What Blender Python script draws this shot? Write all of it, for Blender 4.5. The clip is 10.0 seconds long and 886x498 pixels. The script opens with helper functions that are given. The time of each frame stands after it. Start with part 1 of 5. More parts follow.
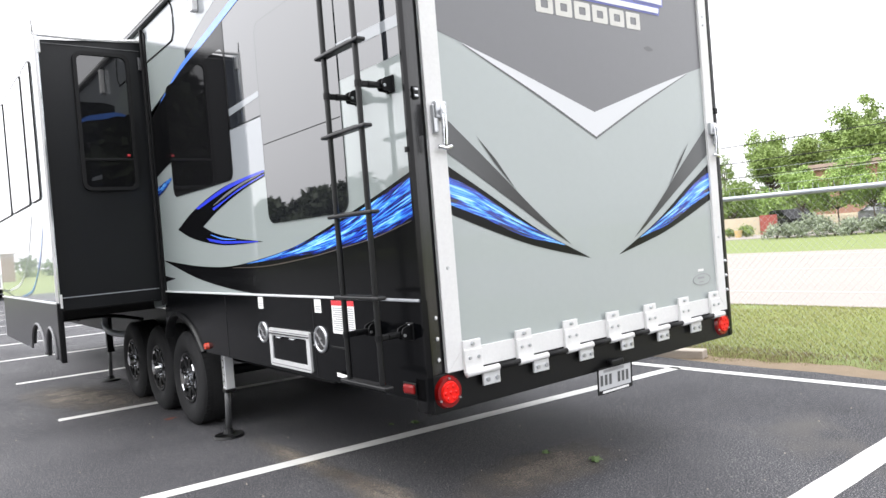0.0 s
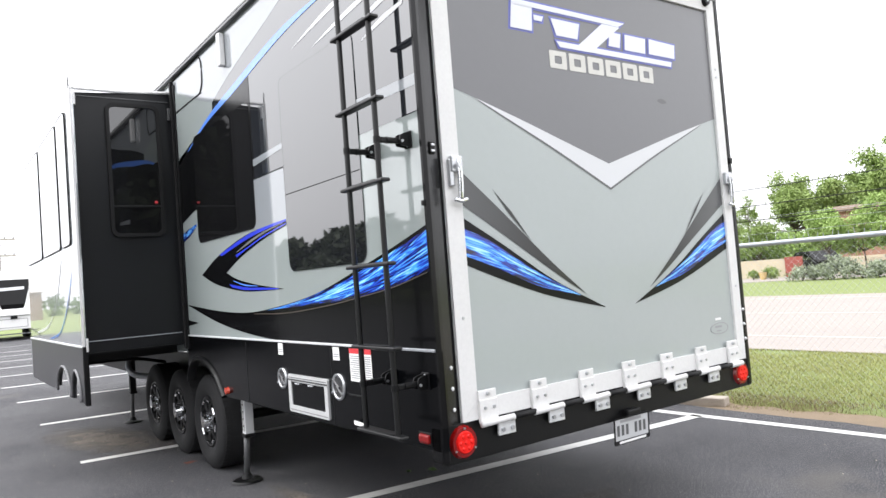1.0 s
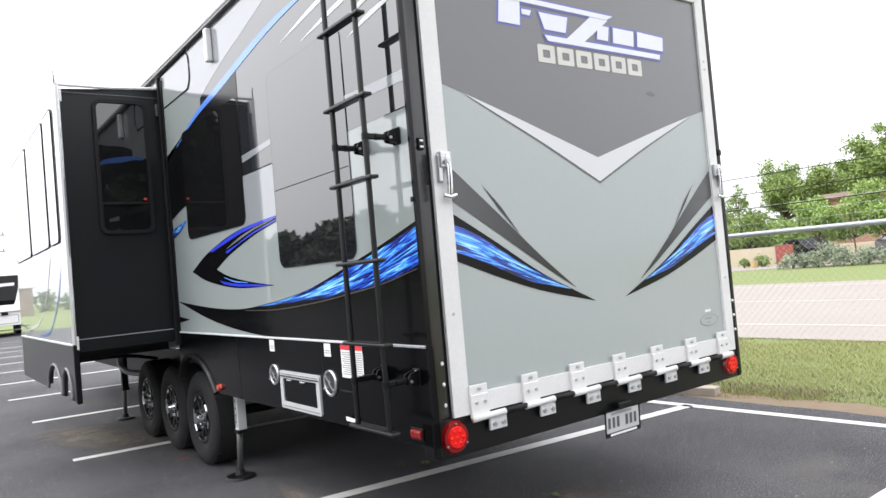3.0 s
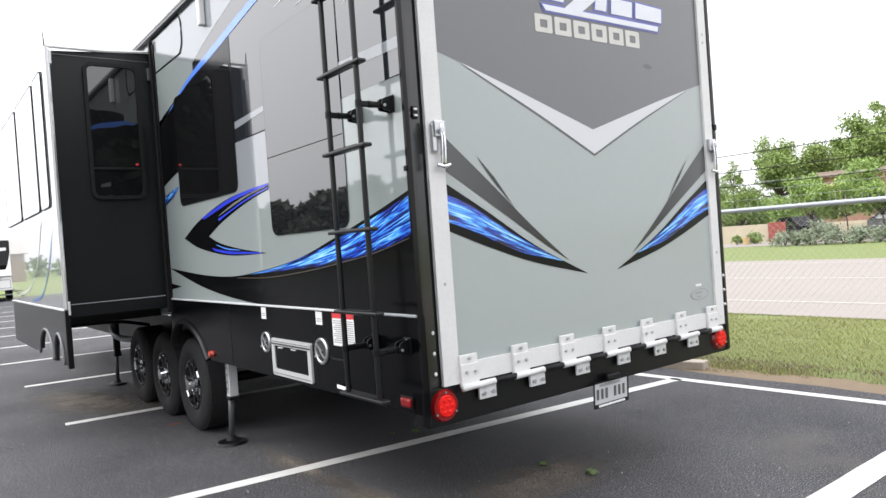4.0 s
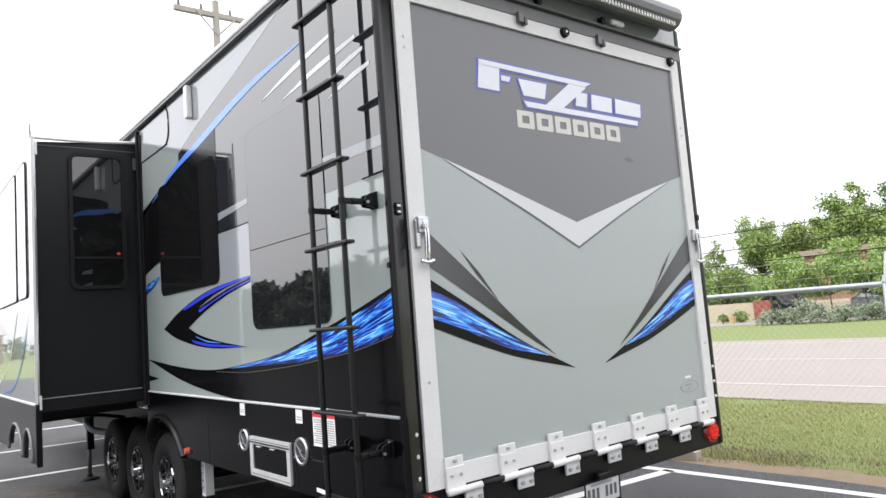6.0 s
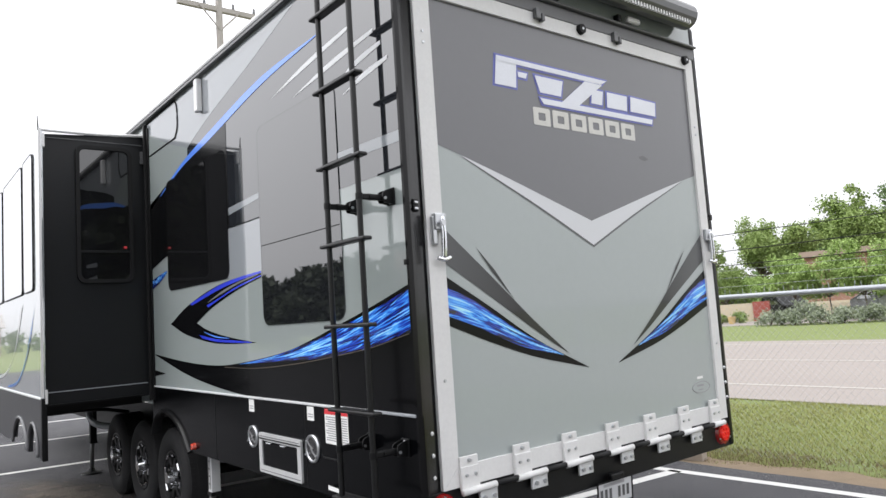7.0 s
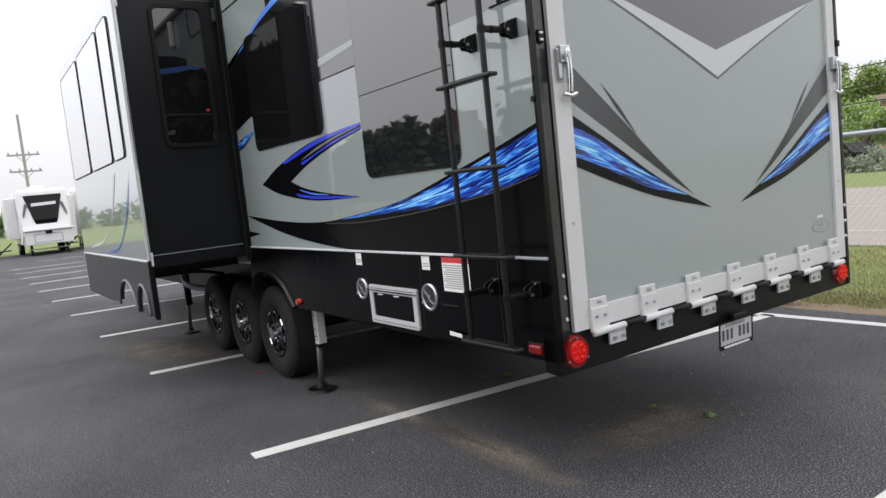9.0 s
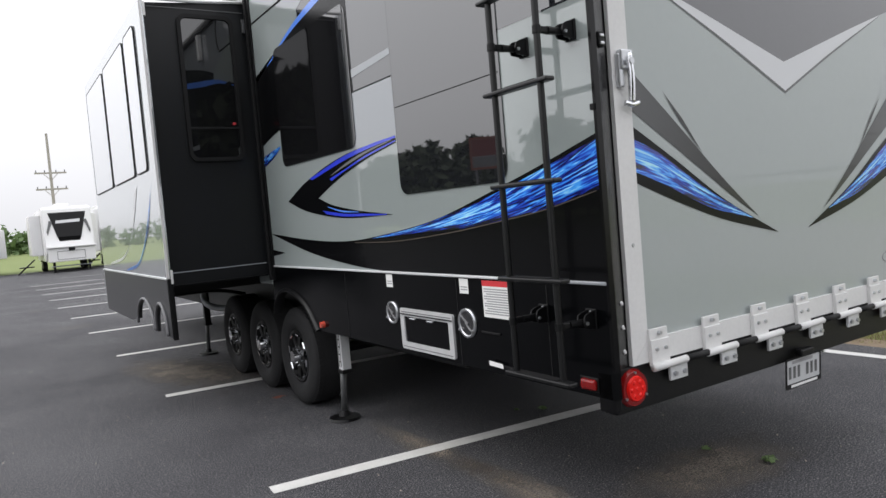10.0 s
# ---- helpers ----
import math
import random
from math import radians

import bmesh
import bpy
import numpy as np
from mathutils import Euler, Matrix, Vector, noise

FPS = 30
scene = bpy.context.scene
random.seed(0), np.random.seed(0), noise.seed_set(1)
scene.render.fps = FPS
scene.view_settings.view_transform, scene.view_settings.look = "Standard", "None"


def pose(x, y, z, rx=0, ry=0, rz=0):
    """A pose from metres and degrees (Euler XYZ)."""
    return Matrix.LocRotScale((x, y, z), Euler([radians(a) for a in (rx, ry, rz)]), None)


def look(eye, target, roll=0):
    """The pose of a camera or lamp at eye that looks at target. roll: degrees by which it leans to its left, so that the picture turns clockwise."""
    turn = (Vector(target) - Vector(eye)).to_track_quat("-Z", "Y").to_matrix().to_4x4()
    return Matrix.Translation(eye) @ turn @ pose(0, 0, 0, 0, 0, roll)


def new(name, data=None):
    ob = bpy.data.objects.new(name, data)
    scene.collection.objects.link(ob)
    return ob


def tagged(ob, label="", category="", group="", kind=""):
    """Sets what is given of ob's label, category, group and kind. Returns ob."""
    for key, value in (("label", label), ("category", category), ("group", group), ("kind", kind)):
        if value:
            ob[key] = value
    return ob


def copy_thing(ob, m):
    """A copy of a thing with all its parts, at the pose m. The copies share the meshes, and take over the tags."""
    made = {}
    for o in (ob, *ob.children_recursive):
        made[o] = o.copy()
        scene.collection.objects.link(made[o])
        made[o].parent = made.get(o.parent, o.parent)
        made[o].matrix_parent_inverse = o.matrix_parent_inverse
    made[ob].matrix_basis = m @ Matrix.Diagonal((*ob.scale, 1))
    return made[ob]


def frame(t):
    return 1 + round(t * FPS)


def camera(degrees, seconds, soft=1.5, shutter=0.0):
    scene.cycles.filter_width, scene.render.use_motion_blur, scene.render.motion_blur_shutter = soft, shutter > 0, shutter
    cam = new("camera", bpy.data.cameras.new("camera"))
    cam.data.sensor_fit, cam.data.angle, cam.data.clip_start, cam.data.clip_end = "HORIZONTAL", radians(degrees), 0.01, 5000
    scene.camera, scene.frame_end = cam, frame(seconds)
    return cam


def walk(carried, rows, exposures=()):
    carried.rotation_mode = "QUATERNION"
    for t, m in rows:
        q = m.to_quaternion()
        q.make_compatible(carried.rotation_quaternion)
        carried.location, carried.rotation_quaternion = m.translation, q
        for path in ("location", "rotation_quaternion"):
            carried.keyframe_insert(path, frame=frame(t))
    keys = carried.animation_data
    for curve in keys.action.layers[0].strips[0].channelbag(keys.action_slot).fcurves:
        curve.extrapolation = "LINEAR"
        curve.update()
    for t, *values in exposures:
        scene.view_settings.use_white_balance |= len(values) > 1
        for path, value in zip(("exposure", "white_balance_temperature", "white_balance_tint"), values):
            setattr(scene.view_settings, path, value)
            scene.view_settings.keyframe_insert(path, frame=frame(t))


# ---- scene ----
cam = camera(63.9, 10.0)
PATH = [
    (0, (-1.865, -2.669, 1.446), (-0.643, -1.086, 1.413), -4.6),
    (0.5, (-1.894, -2.734, 1.485), (-0.687, -1.141, 1.551), -5.1),
    (1, (-1.881, -2.742, 1.495), (-0.701, -1.129, 1.579), -4.4),
    (1.5, (-1.885, -2.754, 1.494), (-0.68, -1.162, 1.614), -4.0),
    (2, (-1.871, -2.744, 1.492), (-0.65, -1.161, 1.54), -4.5),
    (2.2, (-1.871, -2.737, 1.49), (-0.667, -1.142, 1.56), -4.8),
    (3.3, (-1.87, -2.756, 1.523), (-0.675, -1.153, 1.568), -4.9),
    (3.5, (-1.87, -2.743, 1.513), (-0.669, -1.143, 1.544), -4.5),
    (4, (-1.863, -2.753, 1.506), (-0.658, -1.157, 1.484), -4.1),
    (4.5, (-1.858, -2.758, 1.499), (-0.653, -1.162, 1.482), -4.2),
    (5, (-1.845, -2.747, 1.508), (-0.639, -1.151, 1.533), -4.3),
    (5.5, (-1.814, -2.764, 1.545), (-0.548, -1.223, 1.694), -3.9),
    (5.7, (-1.811, -2.756, 1.587), (-0.578, -1.194, 1.785), -4.6),
    (6.8, (-1.857, -2.647, 1.594), (-0.579, -1.12, 1.778), -3.5),
    (7, (-1.865, -2.648, 1.599), (-0.621, -1.094, 1.787), -3.8),
    (7.5, (-1.887, -2.624, 1.585), (-0.722, -1.002, 1.692), -4.7),
    (8, (-1.92, -2.556, 1.557), (-0.801, -0.898, 1.514), -5.6),
    (8.5, (-2.002, -2.438, 1.53), (-0.907, -0.769, 1.402), -4.8),
    (9, (-2.07, -2.334, 1.535), (-0.961, -0.68, 1.354), -6.0),
    (9.5, (-2.075, -2.223, 1.522), (-1.007, -0.536, 1.41), -5.2),
    (10, (-2.005, -2.037, 1.502), (-0.93, -0.354, 1.397), -4.9),
]
EXPOSURES = [(0, 0.48), (1, 0.42), (2, 0.36), (3.5, 0.22), (4.5, 0.15), (5.5, 0.16), (7, -0.12), (7.5, -0.22), (8, -0.27), (8.5, -0.37), (9.2, -0.42), (10, -0.43)]
walk(cam, [(t, look(eye, target, roll)) for t, eye, target, roll in PATH], EXPOSURES)

# ---- world ----
world = bpy.data.worlds.new("sky")
scene.world = world
world.use_nodes = True
wn, wl = world.node_tree.nodes, world.node_tree.links
sky = wn.new("ShaderNodeTexSky")
sky.sky_type, sky.sun_disc = "NISHITA", False
sky.sun_elevation, sky.sun_rotation = radians(48), radians(-60)
sky.air_density, sky.dust_density, sky.ozone_density = 1.0, 6.0, 1.0
hsv = wn.new("ShaderNodeHueSaturation")
hsv.inputs["Saturation"].default_value = 0.12
cloud = wn.new("ShaderNodeMix")
cloud.data_type = "RGBA"
cloud.inputs["Factor"].default_value = 0.72
cloud.inputs["B"].default_value = (13.25, 13.3, 13.9, 1)
wl.new(sky.outputs["Color"], hsv.inputs["Color"])
wl.new(hsv.outputs["Color"], cloud.inputs["A"])
# an overcast sky is brighter overhead than at the horizon
coord, parts_xyz, rise, shade = (wn.new(k) for k in ("ShaderNodeTexCoord", "ShaderNodeSeparateXYZ", "ShaderNodeMapRange", "ShaderNodeVectorMath"))
rise.inputs["From Min"].default_value, rise.inputs["From Max"].default_value = 0.0, 1.0
rise.inputs["To Min"].default_value, rise.inputs["To Max"].default_value = 0.76, 1.80
shade.operation = "SCALE"
wl.new(coord.outputs["Generated"], parts_xyz.inputs[0])
wl.new(parts_xyz.outputs["Z"], rise.inputs["Value"])
wl.new(cloud.outputs["Result"], shade.inputs[0])
wl.new(rise.outputs["Result"], shade.inputs["Scale"])
wl.new(shade.outputs["Vector"], wn["Background"].inputs["Color"])
wn["Background"].inputs["Strength"].default_value = 0.15
sun = new("sun", bpy.data.lights.new("sun", "SUN"))
sun.data.energy, sun.data.angle, sun.data.color = 0.7, radians(25), (1.0, 0.97, 0.93)
sun.matrix_world = look((-30, 17, 40), (0, 0, 0))

# ---- materials ----
def mat(name, color, rough=0.5, metal=0.0, coat=0.0, spec=0.5, vary=0.0, scale=6.0, bump=0.0, bump_scale=200.0, second=None, ior=1.5, coat_ior=1.6):
    """A principled material with colour variation at two scales and fine relief."""
    m = bpy.data.materials.new(name)
    m.use_nodes = True
    n, l = m.node_tree.nodes, m.node_tree.links
    b = n["Principled BSDF"]
    b.inputs["Base Color"].default_value = (*color, 1)
    b.inputs["Roughness"].default_value = rough
    b.inputs["Metallic"].default_value = metal
    b.inputs["IOR"].default_value = ior
    b.inputs["Specular IOR Level"].default_value = spec
    b.inputs["Coat Weight"].default_value = coat
    b.inputs["Coat Roughness"].default_value = 0.02
    b.inputs["Coat IOR"].default_value = coat_ior
    tc = n.new("ShaderNodeTexCoord")
    if vary:
        big, fine, mix, ramp = (n.new(k) for k in ("ShaderNodeTexNoise", "ShaderNodeTexNoise", "ShaderNodeMath", "ShaderNodeMix"))
        big.inputs["Scale"].default_value, fine.inputs["Scale"].default_value = scale, scale * 14
        big.inputs["Detail"].default_value, fine.inputs["Detail"].default_value = 4, 3
        mix.operation = "MULTIPLY_ADD"
        mix.inputs[1].default_value = 0.5
        half = n.new("ShaderNodeMath")
        half.operation = "MULTIPLY"
        half.inputs[1].default_value = 0.5
        ramp.data_type = "RGBA"
        dark = second or tuple(c * (1 - vary) for c in color)
        ramp.inputs["A"].default_value = (*dark, 1)
        ramp.inputs["B"].default_value = (*(min(1, c * (1 + vary)) for c in color), 1)
        l.new(tc.outputs["Object"], big.inputs["Vector"])
        l.new(tc.outputs["Object"], fine.inputs["Vector"])
        l.new(fine.outputs["Fac"], half.inputs[0])
        l.new(big.outputs["Fac"], mix.inputs[0])
        l.new(half.outputs[0], mix.inputs[2])
        l.new(mix.outputs[0], ramp.inputs["Factor"])
        l.new(ramp.outputs["Result"], b.inputs["Base Color"])
    if bump:
        g, bp = n.new("ShaderNodeTexNoise"), n.new("ShaderNodeBump")
        g.inputs["Scale"].default_value = bump_scale
        g.inputs["Detail"].default_value = 3
        bp.inputs["Strength"].default_value = bump
        bp.inputs["Distance"].default_value = 0.01
        l.new(tc.outputs["Object"], g.inputs["Vector"])
        l.new(g.outputs["Fac"], bp.inputs["Height"])
        l.new(bp.outputs["Normal"], b.inputs["Normal"])
    return m


def asphalt_material():
    m = mat("asphalt", (0.04, 0.041, 0.044), 0.70, spec=0.10, bump=0.5, bump_scale=150)
    n, l = m.node_tree.nodes, m.node_tree.links
    b = n["Principled BSDF"]
    tc = n.new("ShaderNodeTexCoord")
    speck, broad, silt, warp = (n.new("ShaderNodeTexNoise") for _ in range(4))
    for node, sc, det in ((speck, 105, 5), (broad, 0.7, 5), (silt, 0.55, 6), (warp, 3.0, 4)):
        node.inputs["Scale"].default_value, node.inputs["Detail"].default_value = sc, det
        l.new(tc.outputs["Object"], node.inputs["Vector"])
    speck.inputs["Roughness"].default_value = 0.85
    silt.inputs["Roughness"].default_value = 0.62
    r1, r2, r3 = (n.new("ShaderNodeValToRGB") for _ in range(3))
    for r, stops in ((r1, ((0.38, (0.011, 0.0112, 0.0122, 1)), (0.53, (0.064, 0.065, 0.071, 1)), (0.66, (0.44, 0.42, 0.42, 1)))),
                     (r2, ((0.3, (0.72, 0.72, 0.74, 1)), (0.7, (1.2, 1.2, 1.2, 1)))),
                     (r3, ((0.60, (0, 0, 0, 1)), (0.68, (1, 1, 1, 1))))):
        while len(r.color_ramp.elements) < len(stops):
            r.color_ramp.elements.new(0.5)
        for e, (p, c) in zip(r.color_ramp.elements, stops):
            e.position, e.color = p, c
    mul, mix = n.new("ShaderNodeMix"), n.new("ShaderNodeMix")
    mul.data_type = mix.data_type = "RGBA"
    mul.blend_type = "MULTIPLY"
    mul.inputs["Factor"].default_value = 1
    mix.inputs["B"].default_value = (0.11, 0.103, 0.095, 1)
    fac = n.new("ShaderNodeMath")
    fac.operation = "MULTIPLY"
    l.new(speck.outputs["Fac"], r1.inputs["Fac"])
    l.new(broad.outputs["Fac"], r2.inputs["Fac"])
    l.new(silt.outputs["Fac"], r3.inputs["Fac"])
    grit, pale, chip = n.new("ShaderNodeTexVoronoi"), n.new("ShaderNodeMapRange"), n.new("ShaderNodeMix")
    grit.inputs["Scale"].default_value = 30
    pale.inputs["From Min"].default_value, pale.inputs["From Max"].default_value = 0.20, 0.12
    pick = n.new("ShaderNodeMath")
    pick.operation = "GREATER_THAN"
    pick.inputs[1].default_value = 0.62
    keep = n.new("ShaderNodeMath")
    keep.operation = "MULTIPLY"
    tone = n.new("ShaderNodeSeparateColor")
    chip.data_type = "RGBA"
    chip.inputs["B"].default_value = (0.22, 0.21, 0.20, 1)
    l.new(tc.outputs["Object"], grit.inputs["Vector"])
    l.new(grit.outputs["Distance"], pale.inputs["Value"])
    l.new(grit.outputs["Color"], tone.inputs[0])
    l.new(tone.outputs[0], pick.inputs[0])
    l.new(pick.outputs[0], keep.inputs[0])
    l.new(pale.outputs["Result"], keep.inputs[1])
    l.new(keep.outputs[0], chip.inputs["Factor"])
    l.new(r1.outputs["Color"], chip.inputs["A"])
    l.new(chip.outputs["Result"], mul.inputs["A"])
    l.new(r2.outputs["Color"], mul.inputs["B"])
    l.new(mul.outputs["Result"], mix.inputs["A"])
    l.new(r3.outputs["Color"], fac.inputs[0])
    l.new(warp.outputs["Fac"], fac.inputs[1])
    l.new(fac.outputs[0], mix.inputs["Factor"])
    l.new(mix.outputs["Result"], b.inputs["Base Color"])
    return m


def flame_material(name, along, across, lean, dim, lift):
    """Blue vinyl print: hair-like streaks of navy, royal blue and cyan that follow the stripe."""
    m = mat(name, (0.03, 0.12, 0.6), 0.22, coat=0.5)
    n, l = m.node_tree.nodes, m.node_tree.links
    tc, sep, cb = (n.new(k) for k in ("ShaderNodeTexCoord", "ShaderNodeSeparateXYZ", "ShaderNodeCombineXYZ"))
    fine, broad, rp = n.new("ShaderNodeTexNoise"), n.new("ShaderNodeTexNoise"), n.new("ShaderNodeValToRGB")

    def calc(op, *args):
        k = n.new("ShaderNodeMath")
        k.operation = op
        for i, v in enumerate(args):
            if isinstance(v, (int, float)):
                k.inputs[i].default_value = v
            else:
                l.new(v, k.inputs[i])
        return k.outputs[0]

    l.new(tc.outputs["UV"], sep.inputs[0])
    u, v = sep.outputs["X"], sep.outputs["Y"]
    l.new(calc("MULTIPLY", u, along), cb.inputs[0])
    l.new(calc("MULTIPLY_ADD", v, across, calc("MULTIPLY", u, lean)), cb.inputs[1])
    for node, sc, det, dist in ((fine, 1.0, 5, 1.5), (broad, 0.38, 2, 0.4)):
        node.inputs["Scale"].default_value, node.inputs["Detail"].default_value, node.inputs["Distortion"].default_value = sc, det, dist
        l.new(cb.outputs[0], node.inputs["Vector"])
    both = calc("MULTIPLY_ADD", fine.outputs["Fac"], 0.72, calc("MULTIPLY", broad.outputs["Fac"], 0.38))
    edge = calc("MULTIPLY", calc("POWER", calc("ABSOLUTE", calc("SUBTRACT", v, 0.40)), 2.0), -dim)
    l.new(calc("ADD", calc("ADD", both, edge), lift), rp.inputs["Fac"])
    stops = ((0.41, (0.001, 0.0015, 0.010, 1)), (0.475, (0.005, 0.013, 0.22, 1)), (0.53, (0.012, 0.085, 0.66, 1)), (0.582, (0.06, 0.40, 1.0, 1)), (0.66, (0.42, 0.82, 1.0, 1)))
    while len(rp.color_ramp.elements) < 5:
        rp.color_ramp.elements.new(0.5)
    for e, (p, c) in zip(rp.color_ramp.elements, stops):
        e.position, e.color = p, c
    l.new(rp.outputs["Color"], n["Principled BSDF"].inputs["Base Color"])
    return m


def silt_material():
    """Dried pale silt, thin and broken, fading out towards the patch's rim."""
    m = mat("dried_silt", (0.21, 0.180, 0.148), 0.9, vary=0.2, scale=9)
    n, l = m.node_tree.nodes, m.node_tree.links
    tc, geo, a, b, gr = (n.new(k) for k in ("ShaderNodeTexCoord", "ShaderNodeNewGeometry", "ShaderNodeTexNoise", "ShaderNodeTexNoise", "ShaderNodeTexGradient"))
    gr.gradient_type = "SPHERICAL"
    a.inputs["Scale"].default_value, a.inputs["Detail"].default_value, a.inputs["Roughness"].default_value = 4.0, 7, 0.72
    b.inputs["Scale"].default_value, b.inputs["Detail"].default_value = 110.0, 2
    add, grain, mul = (n.new("ShaderNodeMath") for _ in range(3))
    add.operation = "MULTIPLY_ADD"
    add.inputs[1].default_value = 2.2
    add.inputs[2].default_value = -1.22
    up, both = n.new("ShaderNodeMath"), n.new("ShaderNodeMath")
    up.operation, both.operation = "MULTIPLY", "ADD"
    up.inputs[1].default_value = 1.4
    both.use_clamp = True
    grain.operation = "MULTIPLY_ADD"
    grain.inputs[1].default_value, grain.inputs[2].default_value = 2.8, -0.72
    grain.use_clamp = True
    mul.operation = "MULTIPLY"
    l.new(tc.outputs["Object"], gr.inputs["Vector"])
    l.new(geo.outputs["Position"], a.inputs["Vector"])
    l.new(geo.outputs["Position"], b.inputs["Vector"])
    l.new(a.outputs["Fac"], add.inputs[0])
    l.new(gr.outputs["Fac"], up.inputs[0])
    l.new(up.outputs[0], both.inputs[0])
    l.new(add.outputs[0], both.inputs[1])
    l.new(b.outputs["Fac"], grain.inputs[0])
    l.new(both.outputs[0], mul.inputs[0])
    l.new(grain.outputs[0], mul.inputs[1])
    l.new(mul.outputs[0], n["Principled BSDF"].inputs["Alpha"])
    return m


SILT = silt_material()
ASPHALT = asphalt_material()
FLAME = flame_material("blue_flame_vinyl", 7.0, 9.0, 6.0, 0.45, 0.012)
FLAME_FALL = flame_material("blue_flame_vinyl_falling", 3.2, 7.0, 3.0, 0.25, 0.03)
FLAME_RISE = flame_material("blue_flame_vinyl_rising", 3.0, 7.0, 3.0, 0.25, 0.03)
GREY = mat("grey_gelcoat", (0.30, 0.335, 0.33), 0.3, spec=0.0, coat=1.0, vary=0.03, scale=1.2, bump=0.035, bump_scale=2.2, coat_ior=2.1)
CHARCOAL = mat("charcoal_gelcoat", (0.016, 0.018, 0.022), 0.3, spec=0.0, coat=1.0, vary=0.06, scale=1.2, bump=0.03, bump_scale=2.2, coat_ior=2.55)
SILVER = mat("silver_gelcoat", (0.27, 0.29, 0.31), 0.3, spec=0.0, coat=1.0, vary=0.02, scale=1.2, bump=0.035, bump_scale=2.2, coat_ior=2.1)
RAMPGREY = mat("grey_ramp_skin", (0.37, 0.405, 0.40), 0.35, coat=0.4, vary=0.05, scale=1.6, bump=0.03, bump_scale=2.0)
RAMPDARK = mat("charcoal_ramp_skin", (0.136, 0.137, 0.146), 0.35, coat=0.4, vary=0.06, scale=1.6, bump=0.03, bump_scale=2.0)
CHEVRON = mat("pale_silver_vinyl", (0.62, 0.63, 0.65), 0.35, coat=0.3, vary=0.02)
GUNMETAL = mat("gunmetal_vinyl", (0.085, 0.087, 0.09), 0.35, coat=0.3, vary=0.25, scale=1.4)
BLACKVINYL = mat("black_vinyl", (0.0024, 0.0025, 0.003), 0.2, spec=0.2, coat=0.06, vary=0.2, scale=4)
BLUELINE = mat("deep_blue_vinyl", (0.03, 0.05, 0.62), 0.25, coat=0.5, vary=0.35, scale=5)
PALEBLUE = mat("pale_blue_vinyl", (0.10, 0.26, 1.0), 0.25, coat=0.5, vary=0.3, scale=3)
BLACKSKIRT = mat("black_skirt_metal", (0.0015, 0.0017, 0.0022), 0.2, spec=0.16, coat=0.0, vary=0.2, scale=3, bump=0.03, bump_scale=3)
BLACKWALL = mat("matte_black_fibreglass", (0.0080, 0.0087, 0.0100), 0.36, spec=0.36, vary=0.12, scale=2.5, bump=0.05, bump_scale=300)
BLACKPAINT = mat("black_powder_coat", (0.003, 0.0031, 0.0036), 0.4, spec=0.28, vary=0.15, scale=20, bump=0.1, bump_scale=400)
COLUMN = mat("black_corner_moulding", (0.0022, 0.0022, 0.0026), 0.22, spec=0.36, vary=0.15, scale=5)
WHITEFRAME = mat("white_painted_aluminium", (0.71, 0.707, 0.70), 0.38, vary=0.13, scale=5, bump=0.02, bump_scale=60)
ALUM = mat("brushed_aluminium", (0.72, 0.73, 0.74), 0.4, metal=0.3, vary=0.12, scale=12, bump=0.05, bump_scale=300)
STEEL = mat("zinc_steel", (0.55, 0.56, 0.58), 0.3, metal=0.9, vary=0.15, scale=30)
CHROME = mat("polished_chrome", (0.75, 0.76, 0.78), 0.12, metal=1.0)
GALV = mat("galvanised_pipe", (0.42, 0.44, 0.47), 0.5, metal=0.5, vary=0.1, scale=20)
RUBBER = mat("tyre_rubber", (0.025, 0.025, 0.026), 0.75, spec=0.2, vary=0.25, scale=12, bump=0.15, bump_scale=150)
BLACKRUBBER = mat("black_rubber_seal", (0.006, 0.006, 0.0065), 0.6, spec=0.3, vary=0.2, scale=15)
DARKGLASS = mat("dark_tinted_glass", (0.007, 0.007, 0.0078), 0.02, coat=1.0, spec=0.5, ior=1.45, coat_ior=1.8)
FASCIAGLOSS = mat("glossy_grey_fascia", (0.51, 0.54, 0.555), 0.12, metal=0.6, spec=0.0, coat=1.0, vary=0.03, scale=1.2, bump=0.02, bump_scale=2.2, coat_ior=2.7)
MIRRORGLASS = mat("reflective_glass", (0.74, 0.75, 0.77), 0.03, metal=0.95)
FIELDGLASS = mat("smoked_glass", (0.012, 0.013, 0.0155), 0.02, spec=0.0, coat=1.0, coat_ior=2.53)
LADDERPAINT = mat("satin_black_tube", (0.004, 0.0042, 0.0046), 0.36, spec=0.45, vary=0.15, scale=20)
REDLENS = mat("red_lens", (0.22, 0.004, 0.004), 0.2, coat=0.3, vary=0.15, scale=40)
REDBRIGHT = mat("bright_red_lens", (0.78, 0.014, 0.010), 0.25, spec=0.3)
AMBERLENS = mat("amber_lens", (0.55, 0.045, 0.015), 0.2, coat=0.6)
WHITEPAINT = mat("white_road_paint", (0.72, 0.72, 0.70), 0.8, vary=0.12, scale=9, bump=0.3, bump_scale=160, second=(0.42, 0.41, 0.39))
STICKER = mat("white_sticker", (0.8, 0.8, 0.79), 0.5, vary=0.03)
STICKERRED = mat("red_sticker", (0.62, 0.04, 0.05), 0.5)
PRINT = mat("grey_print", (0.3, 0.3, 0.31), 0.6)
LOGOWHITE = mat("white_logo_vinyl", (0.72, 0.74, 0.8), 0.3, coat=0.4, vary=0.12, scale=9)
